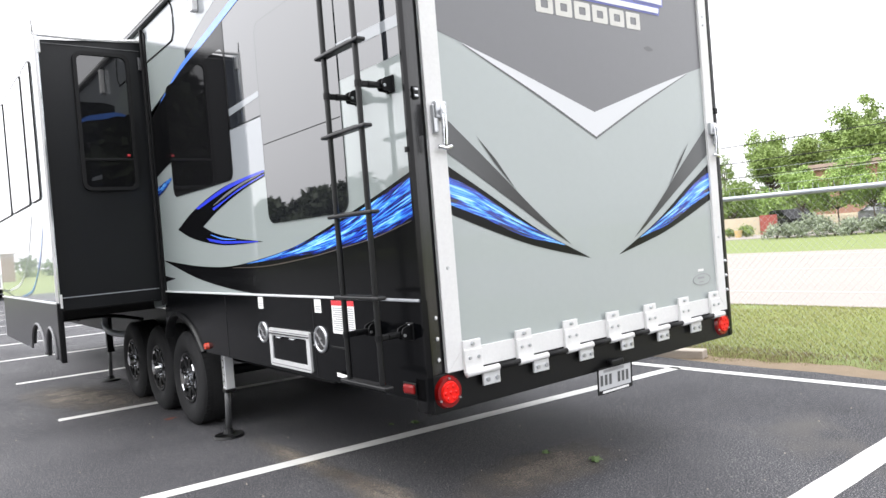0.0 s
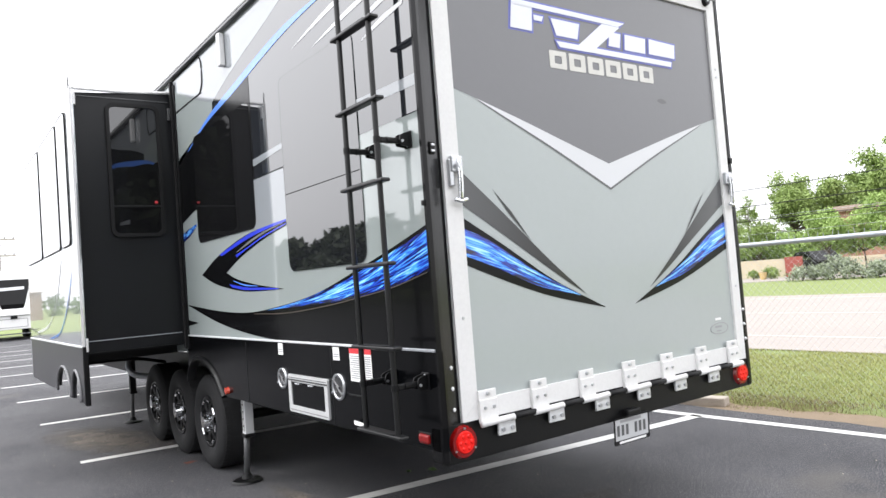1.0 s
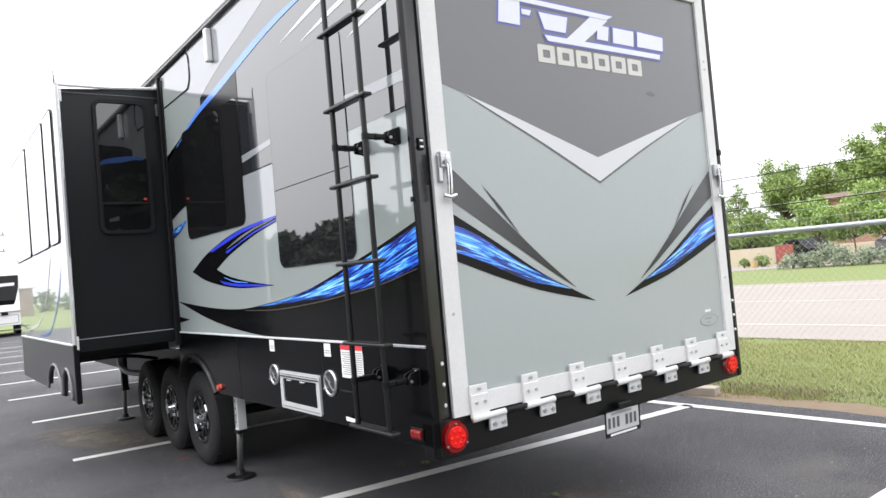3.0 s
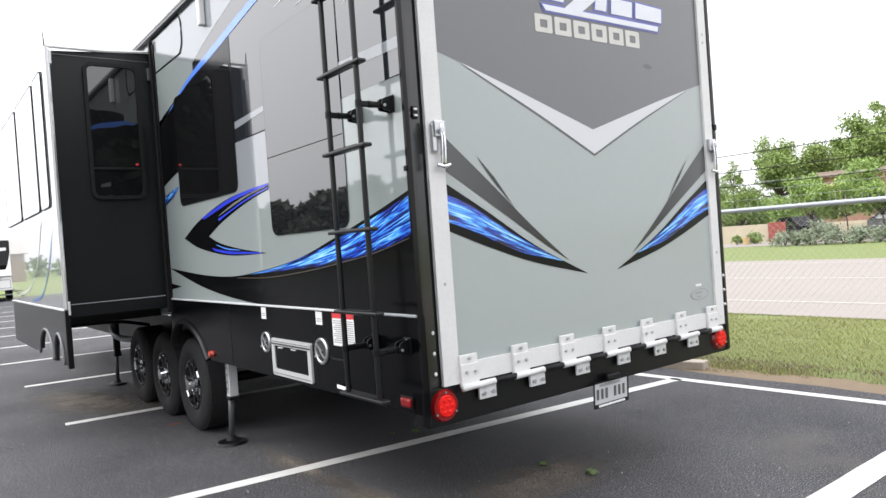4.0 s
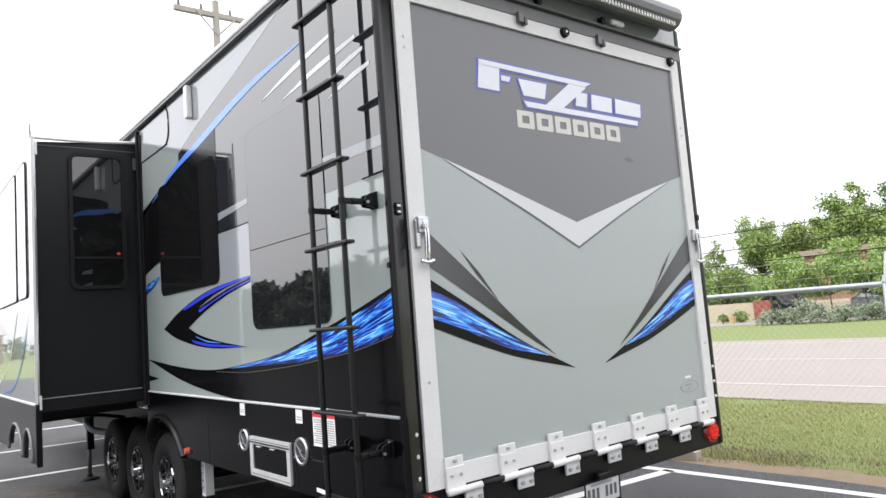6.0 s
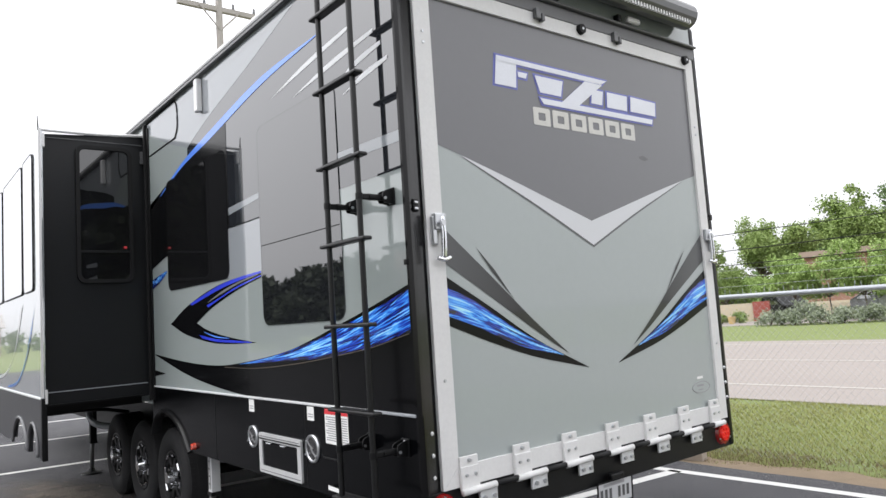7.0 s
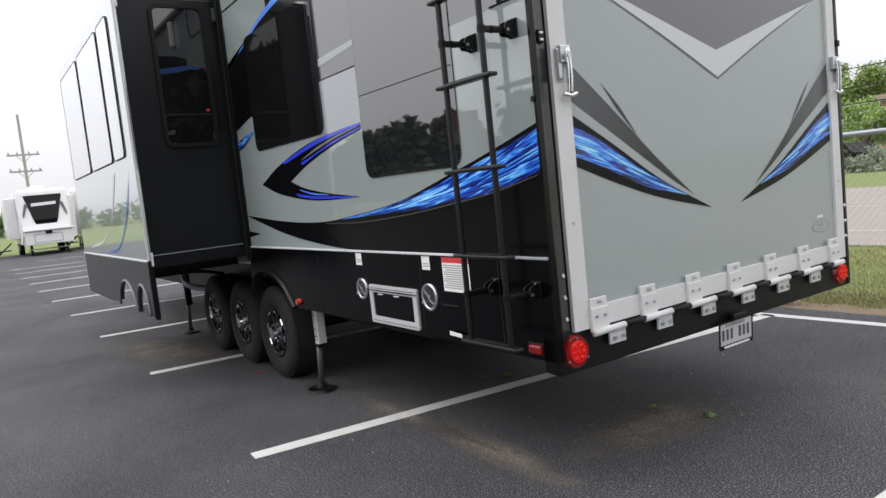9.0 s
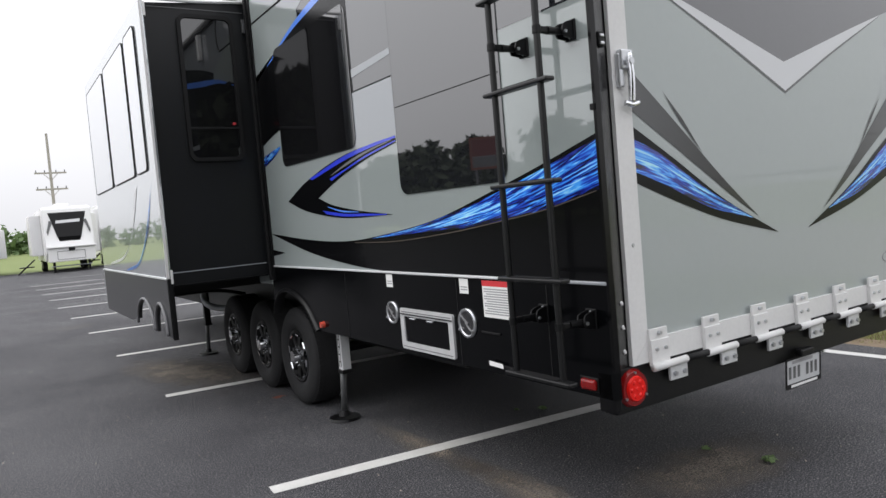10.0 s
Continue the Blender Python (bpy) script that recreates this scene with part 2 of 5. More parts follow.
LOGOBLUE = mat("blue_logo_outline", (0.10, 0.12, 0.45), 0.3, coat=0.4)
LOGOCHROME = mat("pale_chrome_vinyl", (0.58, 0.57, 0.53), 0.3, coat=0.4, vary=0.25, scale=14)
CONCRETE = mat("pale_concrete_road", (0.272, 0.242, 0.220), 0.9, vary=0.10, scale=0.4, bump=0.2, bump_scale=60)
GRASS = mat("lawn", (0.135, 0.175, 0.045), 0.9, vary=0.25, scale=0.9, bump=0.5, bump_scale=50, second=(0.125, 0.150, 0.046))
BLADE = mat("grass_blades", (0.235, 0.275, 0.085), 0.8, spec=0.2, vary=0.3, scale=1.3, second=(0.28, 0.24, 0.12))
DEADGRASS = mat("dead_grass", (0.21, 0.155, 0.10), 0.9, vary=0.35, scale=6, bump=0.6, bump_scale=90)
LEAF = mat("tree_leaves", (0.215, 0.295, 0.085), 0.65, vary=0.45, scale=0.9)
LEAFLIGHT = mat("young_leaves", (0.27, 0.38, 0.11), 0.65, vary=0.4, scale=1.2)
LEAFDARK = mat("dark_oak_leaves", (0.13, 0.20, 0.075), 0.7, vary=0.45, scale=0.8)
SAGE = mat("sage_leaves", (0.27, 0.31, 0.215), 0.8, vary=0.3, scale=2.5)
BARK = mat("bark", (0.12, 0.095, 0.075), 0.9, vary=0.35, scale=5, bump=0.6, bump_scale=25)
BRICK = mat("red_brick_wall", (0.33, 0.18, 0.135), 0.85, vary=0.14, scale=3, bump=0.3, bump_scale=30)
STONE = mat("cream_limestone", (0.55, 0.47, 0.36), 0.85, vary=0.15, scale=2.5, bump=0.4, bump_scale=8)
DEEPRED = mat("deep_red_board", (0.12, 0.028, 0.024), 0.7, vary=0.15, scale=4)
CLAY = mat("tan_clay", (0.55, 0.40, 0.19), 0.8, vary=0.15, scale=6)
RUST = mat("rust_stain", (0.17, 0.055, 0.035), 0.9, vary=0.4, scale=30)
REDGATE = mat("red_gate", (0.30, 0.075, 0.06), 0.7, vary=0.1, scale=4)
WOODPOLE = mat("weathered_pole", (0.38, 0.355, 0.33), 0.85, vary=0.25, scale=3)
TIMBER = mat("weathered_timber", (0.38, 0.33, 0.28), 0.85, vary=0.25, scale=9, bump=0.5, bump_scale=40)
RVWHITE = mat("white_trailer_skin", (0.78, 0.78, 0.78), 0.35, coat=0.3, vary=0.02)
CARGREY = mat("grey_car_paint", (0.22, 0.23, 0.25), 0.3, coat=0.8)
ROOFTAN = mat("tan_roof_edge", (0.33, 0.25, 0.21), 0.8, vary=0.15, scale=2)
DOORALUM = mat("dull_aluminium", (0.56, 0.565, 0.57), 0.4, metal=0.2, vary=0.15, scale=14)
# oak leaves coloured as if in the crowns' own shade
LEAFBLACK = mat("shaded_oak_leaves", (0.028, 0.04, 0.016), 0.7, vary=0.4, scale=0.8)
GOLD = mat("gold_pinstripe", (0.07, 0.055, 0.04), 0.4)


def spike_material():
    """Grey vinyl print that darkens towards the spike's tip."""
    m = mat("grey_fade_vinyl", (0.05, 0.05, 0.05), 0.32, coat=0.3)
    n, l = m.node_tree.nodes, m.node_tree.links
    tc, sep, rp = (n.new(k) for k in ("ShaderNodeTexCoord", "ShaderNodeSeparateXYZ", "ShaderNodeValToRGB"))
    rp.color_ramp.elements[0].position, rp.color_ramp.elements[0].color = 0.05, (0.062, 0.064, 0.067, 1)
    rp.color_ramp.elements[1].position, rp.color_ramp.elements[1].color = 0.58, (0.010, 0.010, 0.011, 1)
    l.new(tc.outputs["UV"], sep.inputs[0])
    l.new(sep.outputs["X"], rp.inputs["Fac"])
    l.new(rp.outputs["Color"], n["Principled BSDF"].inputs["Base Color"])
    return m


SPIKEFADE = spike_material()
FADED = mat("faded_road_paint", (0.43, 0.40, 0.37), 0.85, vary=0.12, scale=3)
FASCIASKIRT = mat("dusty_black_metal", (0.03, 0.0305, 0.033), 0.28, spec=0.5, vary=0.2, scale=4)
SPIKE = mat("dark_grey_vinyl", (0.014, 0.0145, 0.015), 0.3, coat=0.3, vary=0.3, scale=1.4)
PLATE = mat("licence_plate_white", (0.52, 0.53, 0.54), 0.45, vary=0.08, scale=30)
CAPGREY = mat("cap_grey", (0.15, 0.15, 0.157), 0.45, vary=0.1, scale=4)


# ---- builders ----
def thing(name, at, label, category, group="", kind=""):
    ob = new(name)
    ob.location = at
    ob.empty_display_size = 0.2
    return tagged(ob, label, category, group, kind)


def part(name, bm, material, parent=None, label="", smooth=False):
    """One mesh object from a bmesh in world metres, under a thing or part."""
    me = bpy.data.meshes.new(name)
    bmesh.ops.recalc_face_normals(bm, faces=bm.faces)
    for f in bm.faces:
        f.smooth = smooth
    bm.to_mesh(me)
    bm.free()
    me.materials.append(material)
    ob = new(name, me)
    if parent:
        ob.parent = parent
        if parent.type == "EMPTY":
            ob.matrix_parent_inverse = parent.matrix_basis.inverted()
    if label:
        ob["label"] = label
    return ob


def rest(name, verts, faces, material, parent=None, label=""):
    """One mesh object straight from arrays, for what has very many faces."""
    me = bpy.data.meshes.new(name)
    me.from_pydata([tuple(v) for v in verts], [], [tuple(f) for f in faces])
    me.materials.append(material)
    ob = new(name, me)
    if parent:
        ob.parent = parent
        if parent.type == "EMPTY":
            ob.matrix_parent_inverse = parent.matrix_basis.inverted()
    if label:
        ob["label"] = label
    return ob


def add_box(bm, x0, x1, y0, y1, z0, z1, bevel=0.0, turn=0.0, seg=2):
    c = Vector(((x0 + x1) / 2, (y0 + y1) / 2, (z0 + z1) / 2))
    m = Matrix.Translation(c) @ Matrix.Rotation(radians(turn), 4, "Z") @ Matrix.Diagonal((abs(x1 - x0), abs(y1 - y0), abs(z1 - z0), 1))
    made = bmesh.ops.create_cube(bm, size=1, matrix=m)["verts"]
    if bevel:
        edges = {e for v in made for e in v.link_edges}
        bmesh.ops.bevel(bm, geom=list(edges), offset=bevel, segments=seg, affect="EDGES", profile=0.5)
    return bm


def box(x0, x1, y0, y1, z0, z1, bevel=0.0, turn=0.0, seg=2):
    return add_box(bmesh.new(), x0, x1, y0, y1, z0, z1, bevel, turn, seg)


def add_tube(bm, a, b, r, r2=None, n=12, caps=True):
    a, b = Vector(a), Vector(b)
    d = b - a
    m = Matrix.Translation((a + b) / 2) @ d.to_track_quat("Z", "Y").to_matrix().to_4x4()
    bmesh.ops.create_cone(bm, cap_ends=caps, segments=n, radius1=r, radius2=r if r2 is None else r2, depth=d.length, matrix=m)
    return bm


def tube(a, b, r, r2=None, n=12):
    return add_tube(bmesh.new(), a, b, r, r2, n)


def bent(points, r, n=10, steps=6):
    """A round bar along a smooth line through the points."""
    pts = smooth_line(points, steps)
    bm, rings = bmesh.new(), []
    for i, p in enumerate(pts):
        d = (pts[min(i + 1, len(pts) - 1)] - pts[max(i - 1, 0)]).normalized()
        q = d.to_track_quat("Z", "Y")
        rings.append([bm.verts.new(p + q @ Vector((r * math.cos(2 * math.pi * k / n), r * math.sin(2 * math.pi * k / n), 0))) for k in range(n)])
    for u, v in zip(rings, rings[1:]):
        for k in range(n):
            bm.faces.new((u[k], u[(k + 1) % n], v[(k + 1) % n], v[k]))
    bm.faces.new(rings[0])
    bm.faces.new(rings[-1])
    return bm


def smooth_line(points, steps=8):
    p = [Vector(q) for q in points]
    if len(p) < 3:
        return [p[0].lerp(p[-1], k / steps) for k in range(steps + 1)]
    p = [2 * p[0] - p[1], *p, 2 * p[-1] - p[-2]]
    out = []
    for i in range(1, len(p) - 2):
        for k in range(steps):
            t = k / steps
            a, b, c, d = p[i - 1:i + 3]
            out.append(0.5 * (2 * b + (c - a) * t + (2 * a - 5 * b + 4 * c - d) * t * t + (3 * b - a - 3 * c + d) * t ** 3))
    return out + [p[-2]]


def even(points, count):
    """That many points, evenly spaced, along a smooth line."""
    line = smooth_line(points, 10)
    d = [0]
    for a, b in zip(line, line[1:]):
        d.append(d[-1] + (b - a).length)
    out, j = [], 0
    for k in range(count):
        s = d[-1] * k / (count - 1)
        while j < len(d) - 2 and d[j + 1] < s:
            j += 1
        f = (s - d[j]) / max(1e-9, d[j + 1] - d[j])
        out.append(line[j].lerp(line[j + 1], min(1, max(0, f))))
    return out


def on_side(off):
    return lambda p: Vector((-off, p[0], p[1]))


def on_rear(off):
    return lambda p: Vector((p[0], -off, p[1]))


def strip(upper, lower, place, count=24):
    """A flat band between two smooth lines on a wall."""
    bm = bmesh.new()
    uv = bm.loops.layers.uv.new("along")
    u = [bm.verts.new(place(p)) for p in even([(*p, 0) for p in upper], count)]
    v = [bm.verts.new(place(p)) for p in even([(*p, 0) for p in lower], count)]
    for i in range(count - 1):
        quad = (u[i], u[i + 1], v[i + 1], v[i])
        if (u[i].co - v[i].co).length < 1e-5:
            quad = quad[:3]
        face = bm.faces.new(quad)
        for loop, st in zip(face.loops, ((i, 0), (i + 1, 0), (i + 1, 1), (i, 1))):
            loop[uv].uv = (st[0] / (count - 1), st[1])
    bmesh.ops.remove_doubles(bm, verts=bm.verts, dist=1e-5)
    return bm


def flat(points, place):
    bm = bmesh.new()
    bm.faces.new([bm.verts.new(place(p)) for p in points])
    bmesh.ops.triangulate(bm, faces=bm.faces)
    return bm


def rounded(a0, a1, z0, z1, r, n=5):
    """Corner points of a rounded rectangle."""
    out = []
    for ca, cz, s in ((a1 - r, z1 - r, 0), (a0 + r, z1 - r, 90), (a0 + r, z0 + r, 180), (a1 - r, z0 + r, 270)):
        for k in range(n + 1):
            t = radians(s + 90 * k / n)
            out.append((ca + r * math.cos(t), cz + r * math.sin(t)))
    return out


def slab(points, place, depth):
    """A plate with the outline, its face at place and its back that far behind."""
    bm = bmesh.new()
    front = [bm.verts.new(place(p)) for p in points]
    back = [bm.verts.new(place(p) + depth) for p in points]
    bm.faces.new(front)
    bm.faces.new(back[::-1])
    for i in range(len(points)):
        j = (i + 1) % len(points)
        bm.faces.new((front[i], back[i], back[j], front[j]))
    return bm


def ring(outer, inner, place, depth):
    """A frame between two outlines of equal count."""
    bm = bmesh.new()
    fo, fi = [bm.verts.new(place(p)) for p in outer], [bm.verts.new(place(p)) for p in inner]
    bo, bi = [bm.verts.new(place(p) + depth) for p in outer], [bm.verts.new(place(p) + depth) for p in inner]
    k = len(outer)
    for i in range(k):
        j = (i + 1) % k
        for q in ((fo[i], fo[j], fi[j], fi[i]), (fo[i], bo[i], bo[j], fo[j]), (fi[i], fi[j], bi[j], bi[i])):
            bm.faces.new(q)
    return bm


def circle(c0, c1, r, n=24):
    return [(c0 + r * math.cos(2 * math.pi * k / n), c1 + r * math.sin(2 * math.pi * k / n)) for k in range(n)]


IN_X, IN_Y = Vector((1, 0, 0)), Vector((0, 1, 0))

# ---- ground ----
def sheet(name, x0, x1, y0, y1, z, material, label, category, ragged=0.0, step=0.25):
    """A level sheet; a ragged one has an uneven edge towards the road."""
    bm = bmesh.new()
    pts = [(x0, y0), (x0, y1)]
    if ragged:
        n = int((y1 - y0) / step)
        pts = [(x0, y0), (x0, y1)] + [(x1 + ragged * noise.noise((0, y1 - k * (y1 - y0) / n, 3.3)) + ragged * 0.7 * noise.noise((9, 3.1 * (y1 - k * (y1 - y0) / n), 1)), y1 - k * (y1 - y0) / n) for k in range(n + 1)]
    else:
        pts += [(x1, y1), (x1, y0)]
    bm.faces.new([bm.verts.new((*p, z)) for p in pts])
    bmesh.ops.triangulate(bm, faces=bm.faces)
    return tagged(part(name, bm, material), label, category, kind="structure")


sheet("ground", -2500, 2500, -2500, 2500, -0.03, GRASS, "mown green lawn reaching to the horizon", "ground")
sheet("pavement", -30, 4.43, -40, 45.8, 0.0, ASPHALT, "dark sealed asphalt parking lot with silt stains", "asphalt", 0.07)
sheet("verge", 4.2, 4.80, -12, 30, -0.012, DEADGRASS, "brown dead grass and soil along the asphalt edge", "soil", 0.26, 0.10)
sheet("road", 8.9, 22.6, -400, 400, -0.015, CONCRETE, "pale worn concrete road", "road", 0.0)

# ---- parking lines ----
def painted_line(a, b, w, label):
    a, b = Vector((*a, 0)), Vector((*b, 0))
    d = (b - a).normalized()
    s = Vector((-d.y, d.x, 0)) * w / 2
    n = max(2, int((b - a).length / 0.08))
    bm = bmesh.new()
    rows = []
    for k in range(n + 1):
        p = a.lerp(b, k / n)
        j = [0.004 * noise.noise((p.x * 6, p.y * 6, q)) for q in (1, 5)]
        rows.append((bm.verts.new((*(p + s * (1 + j[0] * 12)).xy, 0.004)), bm.verts.new((*(p - s * (1 + j[1] * 12)).xy, 0.004))))
    for u, v in zip(rows, rows[1:]):
        bm.faces.new((u[0], v[0], v[1], u[1]))
    return tagged(part("parking_line", bm, WHITEPAINT), label, "parking line", "parking lines", "structure")


painted_line((3.85, 6.2), (4.25, -3.2), 0.11, "white painted border line along the lot edge")
painted_line((-0.785, 1.905), (4.06, 1.445), 0.125, "white painted stall line under the trailer")
painted_line((0.9, -0.95), (4.12, -0.895), 0.165, "white painted stall line on dark asphalt")
for k in range(1, 10):
    painted_line((-0.74, 1.97 + 3.0 * k), (4.0 - 0.15 * k, 1.5 + 3.0 * k), 0.125, "white painted stall line on dark asphalt")
for k in range(3):
    painted_line((0.6 + 4 * k, 33.6 + 0.4 * k), (3.6 + 4 * k, 33.4 + 0.4 * k), 0.1, "white painted stall line on dark asphalt")
for x in (10.6, 15.4, 20.9):
    bm = bmesh.new()
    bm.faces.new([bm.verts.new(p) for p in ((x, -200, -0.008), (x + 0.12, -200, -0.008), (x + 0.12, 250, -0.008), (x, 250, -0.008))])
    tagged(part("road_marking", bm, FADED), "worn white lane line on the pale road", "road marking", "lane lines", "structure")

# ---- the trailer ----
W, ROOF, TRIM = 2.595, 3.50, 1.168
rv = thing("travel_trailer", (1.28, 5.0, 0), "large grey and black toy hauler trailer with blue flame graphics", "travel trailer")

part("body_shell", box(0.012, W - 0.03, 0.05, 11.4, 1.0, ROOF, 0.02), GREY, rv, "grey gelcoat body")
shell = part("side_wall", box(-0.001, 0.011, -0.068, 11.4, TRIM, ROOF - 0.02), GREY, rv, "glossy grey side wall")
part("roof_cap", box(-0.04, W, -0.05, 11.4, ROOF + 0.005, ROOF + 0.045, 0.015), RVWHITE, rv, "white roof membrane edge")
part("gutter", box(-0.035, 0.0, -0.06, 11.4, ROOF - 0.020, ROOF + 0.004, 0.006), GUNMETAL, rv, "dark grey roof gutter")
# belly lowered and tank covers added to keep light off the ground below
part("underbelly", box(0.42, W - 0.42, 0.12, 1.598, 0.64, 1.0), BLACKPAINT, rv, "black underbelly, lowered to block light")
part("underbelly", box(0.42, W - 0.42, 1.6, 11.2, 0.52, 1.0), BLACKPAINT, rv, "black underbelly, lowered to block light")
for y0, y1 in ((0.35, 2.4), (6.6, 9.4)):
    part("holding_tank", box(0.75, 1.85, y0, y1, 0.52, 0.64, 0.03), BLACKPAINT, rv, "added black tank cover that blocks light")
for x in (0.62, 1.9):
    part("chassis_beam", box(x, x + 0.08, 0.1, 11.2, 0.62, 0.83, 0.006), BLACKPAINT, rv, "black steel chassis beam")

# paint fields of the side wall
SIDE2, SIDE3, SIDE4, SIDE5 = on_side(0.002), on_side(0.003), on_side(0.004), on_side(0.005)
part("paint_field", flat([(-0.066, 2.285), (3.80, 2.285), (3.80, ROOF - 0.03), (-0.066, ROOF - 0.03)], SIDE2), CHARCOAL, rv, "charcoal upper field")
part("paint_field", strip([(3.80, 3.46), (2.8, 3.465), (1.8, 3.468), (0.86, 3.47)], [(3.80, 2.66), (2.58, 3.07), (1.55, 3.30), (0.86, 3.46)], SIDE3), SILVER, rv, "silver upper corner field")
# the slide's dark reflection in the wall, painted as a black field
part("paint_field", strip([(3.80, 2.72), (2.9, 2.90), (2.3, 3.0), (1.98, 3.02)], [(3.80, 2.15), (3.3, 2.24), (2.6, 2.275), (1.98, 2.29)], SIDE4), BLACKVINYL, rv, "black field round the window, painted for the slide's reflection")
part("paint_field", strip([(3.80, 3.40), (3.55, 3.3), (3.2, 3.16), (2.75, 3.02)], [(3.80, 2.66), (3.5, 2.75), (3.1, 2.86), (2.75, 2.95)], SIDE4), GREY, rv, "grey field by the slide")
part("stripe", flat([(1.99, 2.375), (1.475, 2.41), (1.475, 2.445), (1.99, 2.425)], SIDE4), SILVER, rv, "silver stripe")
part("stripe", flat([(0.50, 2.42), (-0.066, 2.41), (-0.066, 2.462), (0.50, 2.475)], SIDE4), SILVER, rv, "silver stripe")
part("paint_field", flat([(2.05, 1.94), (1.475, 1.94), (1.475, 2.293), (2.0, 2.293)], SIDE2), SILVER, rv, "silver field between the windows")

# lower black sweep with its blue flame
part("black_sweep", strip([(3.74, 1.44), (2.94, 1.38), (2.32, 1.36), (1.84, 1.385), (1.17, 1.46), (0.6, 1.585), (0.25, 1.67), (-0.066, 1.755)],
                          [(3.74, 1.44), (2.96, 1.29), (2.3, 1.21), (1.71, 1.172), (1.2, 1.17), (0.6, 1.17), (0.25, 1.17), (-0.066, 1.17)], SIDE3, 40), BLACKVINYL, rv, "black sweeping stripe")
part("flame_sweep", strip([(1.89, 1.375), (1.33, 1.435), (0.87, 1.51), (0.61, 1.565), (0.25, 1.65), (-0.066, 1.735)],
                          [(1.89, 1.373), (1.34, 1.395), (0.89, 1.412), (0.56, 1.44), (0.33, 1.467), (-0.066, 1.538)], SIDE4, 40), FLAME, rv, "blue flame stripe")
part("pinstripe", strip([(2.15, 1.353), (1.61, 1.355), (1.03, 1.392), (0.62, 1.433), (0.27, 1.475), (-0.04, 1.535)],
                        [(2.15, 1.349), (1.61, 1.350), (1.03, 1.387), (0.62, 1.428), (0.27, 1.470), (-0.04, 1.530)], SIDE4, 30), GOLD, rv, "thin gold pinstripe")
part("black_wedge", flat([(3.79, 1.245), (3.44, 1.28), (3.79, 1.31)], SIDE3), BLACKVINYL, rv)
part("arrow_arm", strip([(3.27, 1.68), (2.84, 1.81), (2.2, 1.92), (1.5, 1.955)], [(2.67, 1.67), (2.35, 1.765), (1.89, 1.86), (1.5, 1.915)], SIDE3), BLACKVINYL, rv, "black arrow stripe")
part("arrow_arm", strip([(3.27, 1.68), (2.89, 1.585), (2.28, 1.515), (1.6, 1.51)], [(2.67, 1.67), (2.44, 1.61), (2.06, 1.555), (1.6, 1.51)], SIDE3), BLACKVINYL, rv, "black arrow stripe")
part("arrow_edge", strip([(2.80, 1.82), (2.2, 1.915), (1.8, 1.945), (1.5, 1.955)], [(2.75, 1.805), (2.2, 1.886), (1.8, 1.924), (1.5, 1.941)], SIDE4), BLUELINE, rv, "blue arrow edge")
part("arrow_edge", strip([(2.45, 1.79), (2.2, 1.83), (1.89, 1.885), (1.5, 1.93)], [(2.42, 1.772), (2.2, 1.819), (1.89, 1.873), (1.5, 1.922)], SIDE4), BLUELINE, rv, "pale blue arrow edge")
part("arrow_edge", strip([(2.62, 1.58), (2.28, 1.545), (1.95, 1.53), (1.68, 1.517)], [(2.55, 1.552), (2.28, 1.525), (1.95, 1.515), (1.68, 1.511)], SIDE4), BLUELINE, rv, "blue arrow edge")
part("arrow_glint", strip([(2.42, 1.812), (2.15, 1.872), (1.85, 1.915), (1.55, 1.938)], [(2.42, 1.808), (2.15, 1.855), (1.85, 1.902), (1.55, 1.934)], SIDE4), RAMPDARK, rv, "grey arrow glint")
part("arrow_glint", strip([(2.52, 1.603), (2.3, 1.567), (2.05, 1.547)], [(2.52, 1.598), (2.3, 1.556), (2.05, 1.543)], SIDE4), PALEBLUE, rv, "pale blue arrow glint")
part("blue_sliver", strip([(3.80, 2.06), (3.6, 2.09), (3.33, 2.12)], [(3.80, 1.98), (3.55, 2.03), (3.33, 2.10)], SIDE4, 10), FLAME, rv)
part("blue_streak", strip([(3.44, 2.765), (2.9, 2.925), (2.3, 3.03), (1.4, 3.155), (0.66, 3.172)], [(3.44, 2.757), (2.9, 2.892), (2.3, 2.972), (1.4, 3.108), (0.66, 3.166)], SIDE5, 30), PALEBLUE, rv, "pale blue streak")
for (y0, z0), (y1, z1) in (((1.25, 2.98), (0.30, 3.085)), ((0.967, 2.905), (0.11, 2.985)), ((0.46, 2.845), (0.05, 2.905)), ((0.42, 2.76), (0.0, 2.815))):
    part("white_streak", strip([(y0, z0), ((y0 + y1) / 2, (z0 + z1) / 2 + 0.03), (y1, z1 + 0.02)], [(y0, z0), ((y0 + y1) / 2, (z0 + z1) / 2), (y1, z1)], SIDE4, 8), CHEVRON, rv, "white speed streak")


# side windows: a frameless dark pane in a black rim
def side_window(y0, y1, z0, z1, bars, r=0.07, glass=None):
    glass = glass or DARKGLASS
    w = part("window", ring(rounded(y0, y1, z0, z1, r), rounded(y0 + 0.008, y1 - 0.008, z0 + 0.008, z1 - 0.008, r - 0.006), on_side(0.0070), IN_X * 0.006), glass, rv, "frameless dark window")
    part("pane", slab(rounded(y0 + 0.0085, y1 - 0.0085, z0 + 0.0085, z1 - 0.0085, r - 0.0065), on_side(0.0066), IN_X * 0.005), glass, w, "dark tinted glass")
    for z in bars:
        part("window_bar", box(-0.0082, -0.0062, y0 + 0.012, y1 - 0.012, z - 0.0025, z + 0.0025), BLACKRUBBER, w)
    return w


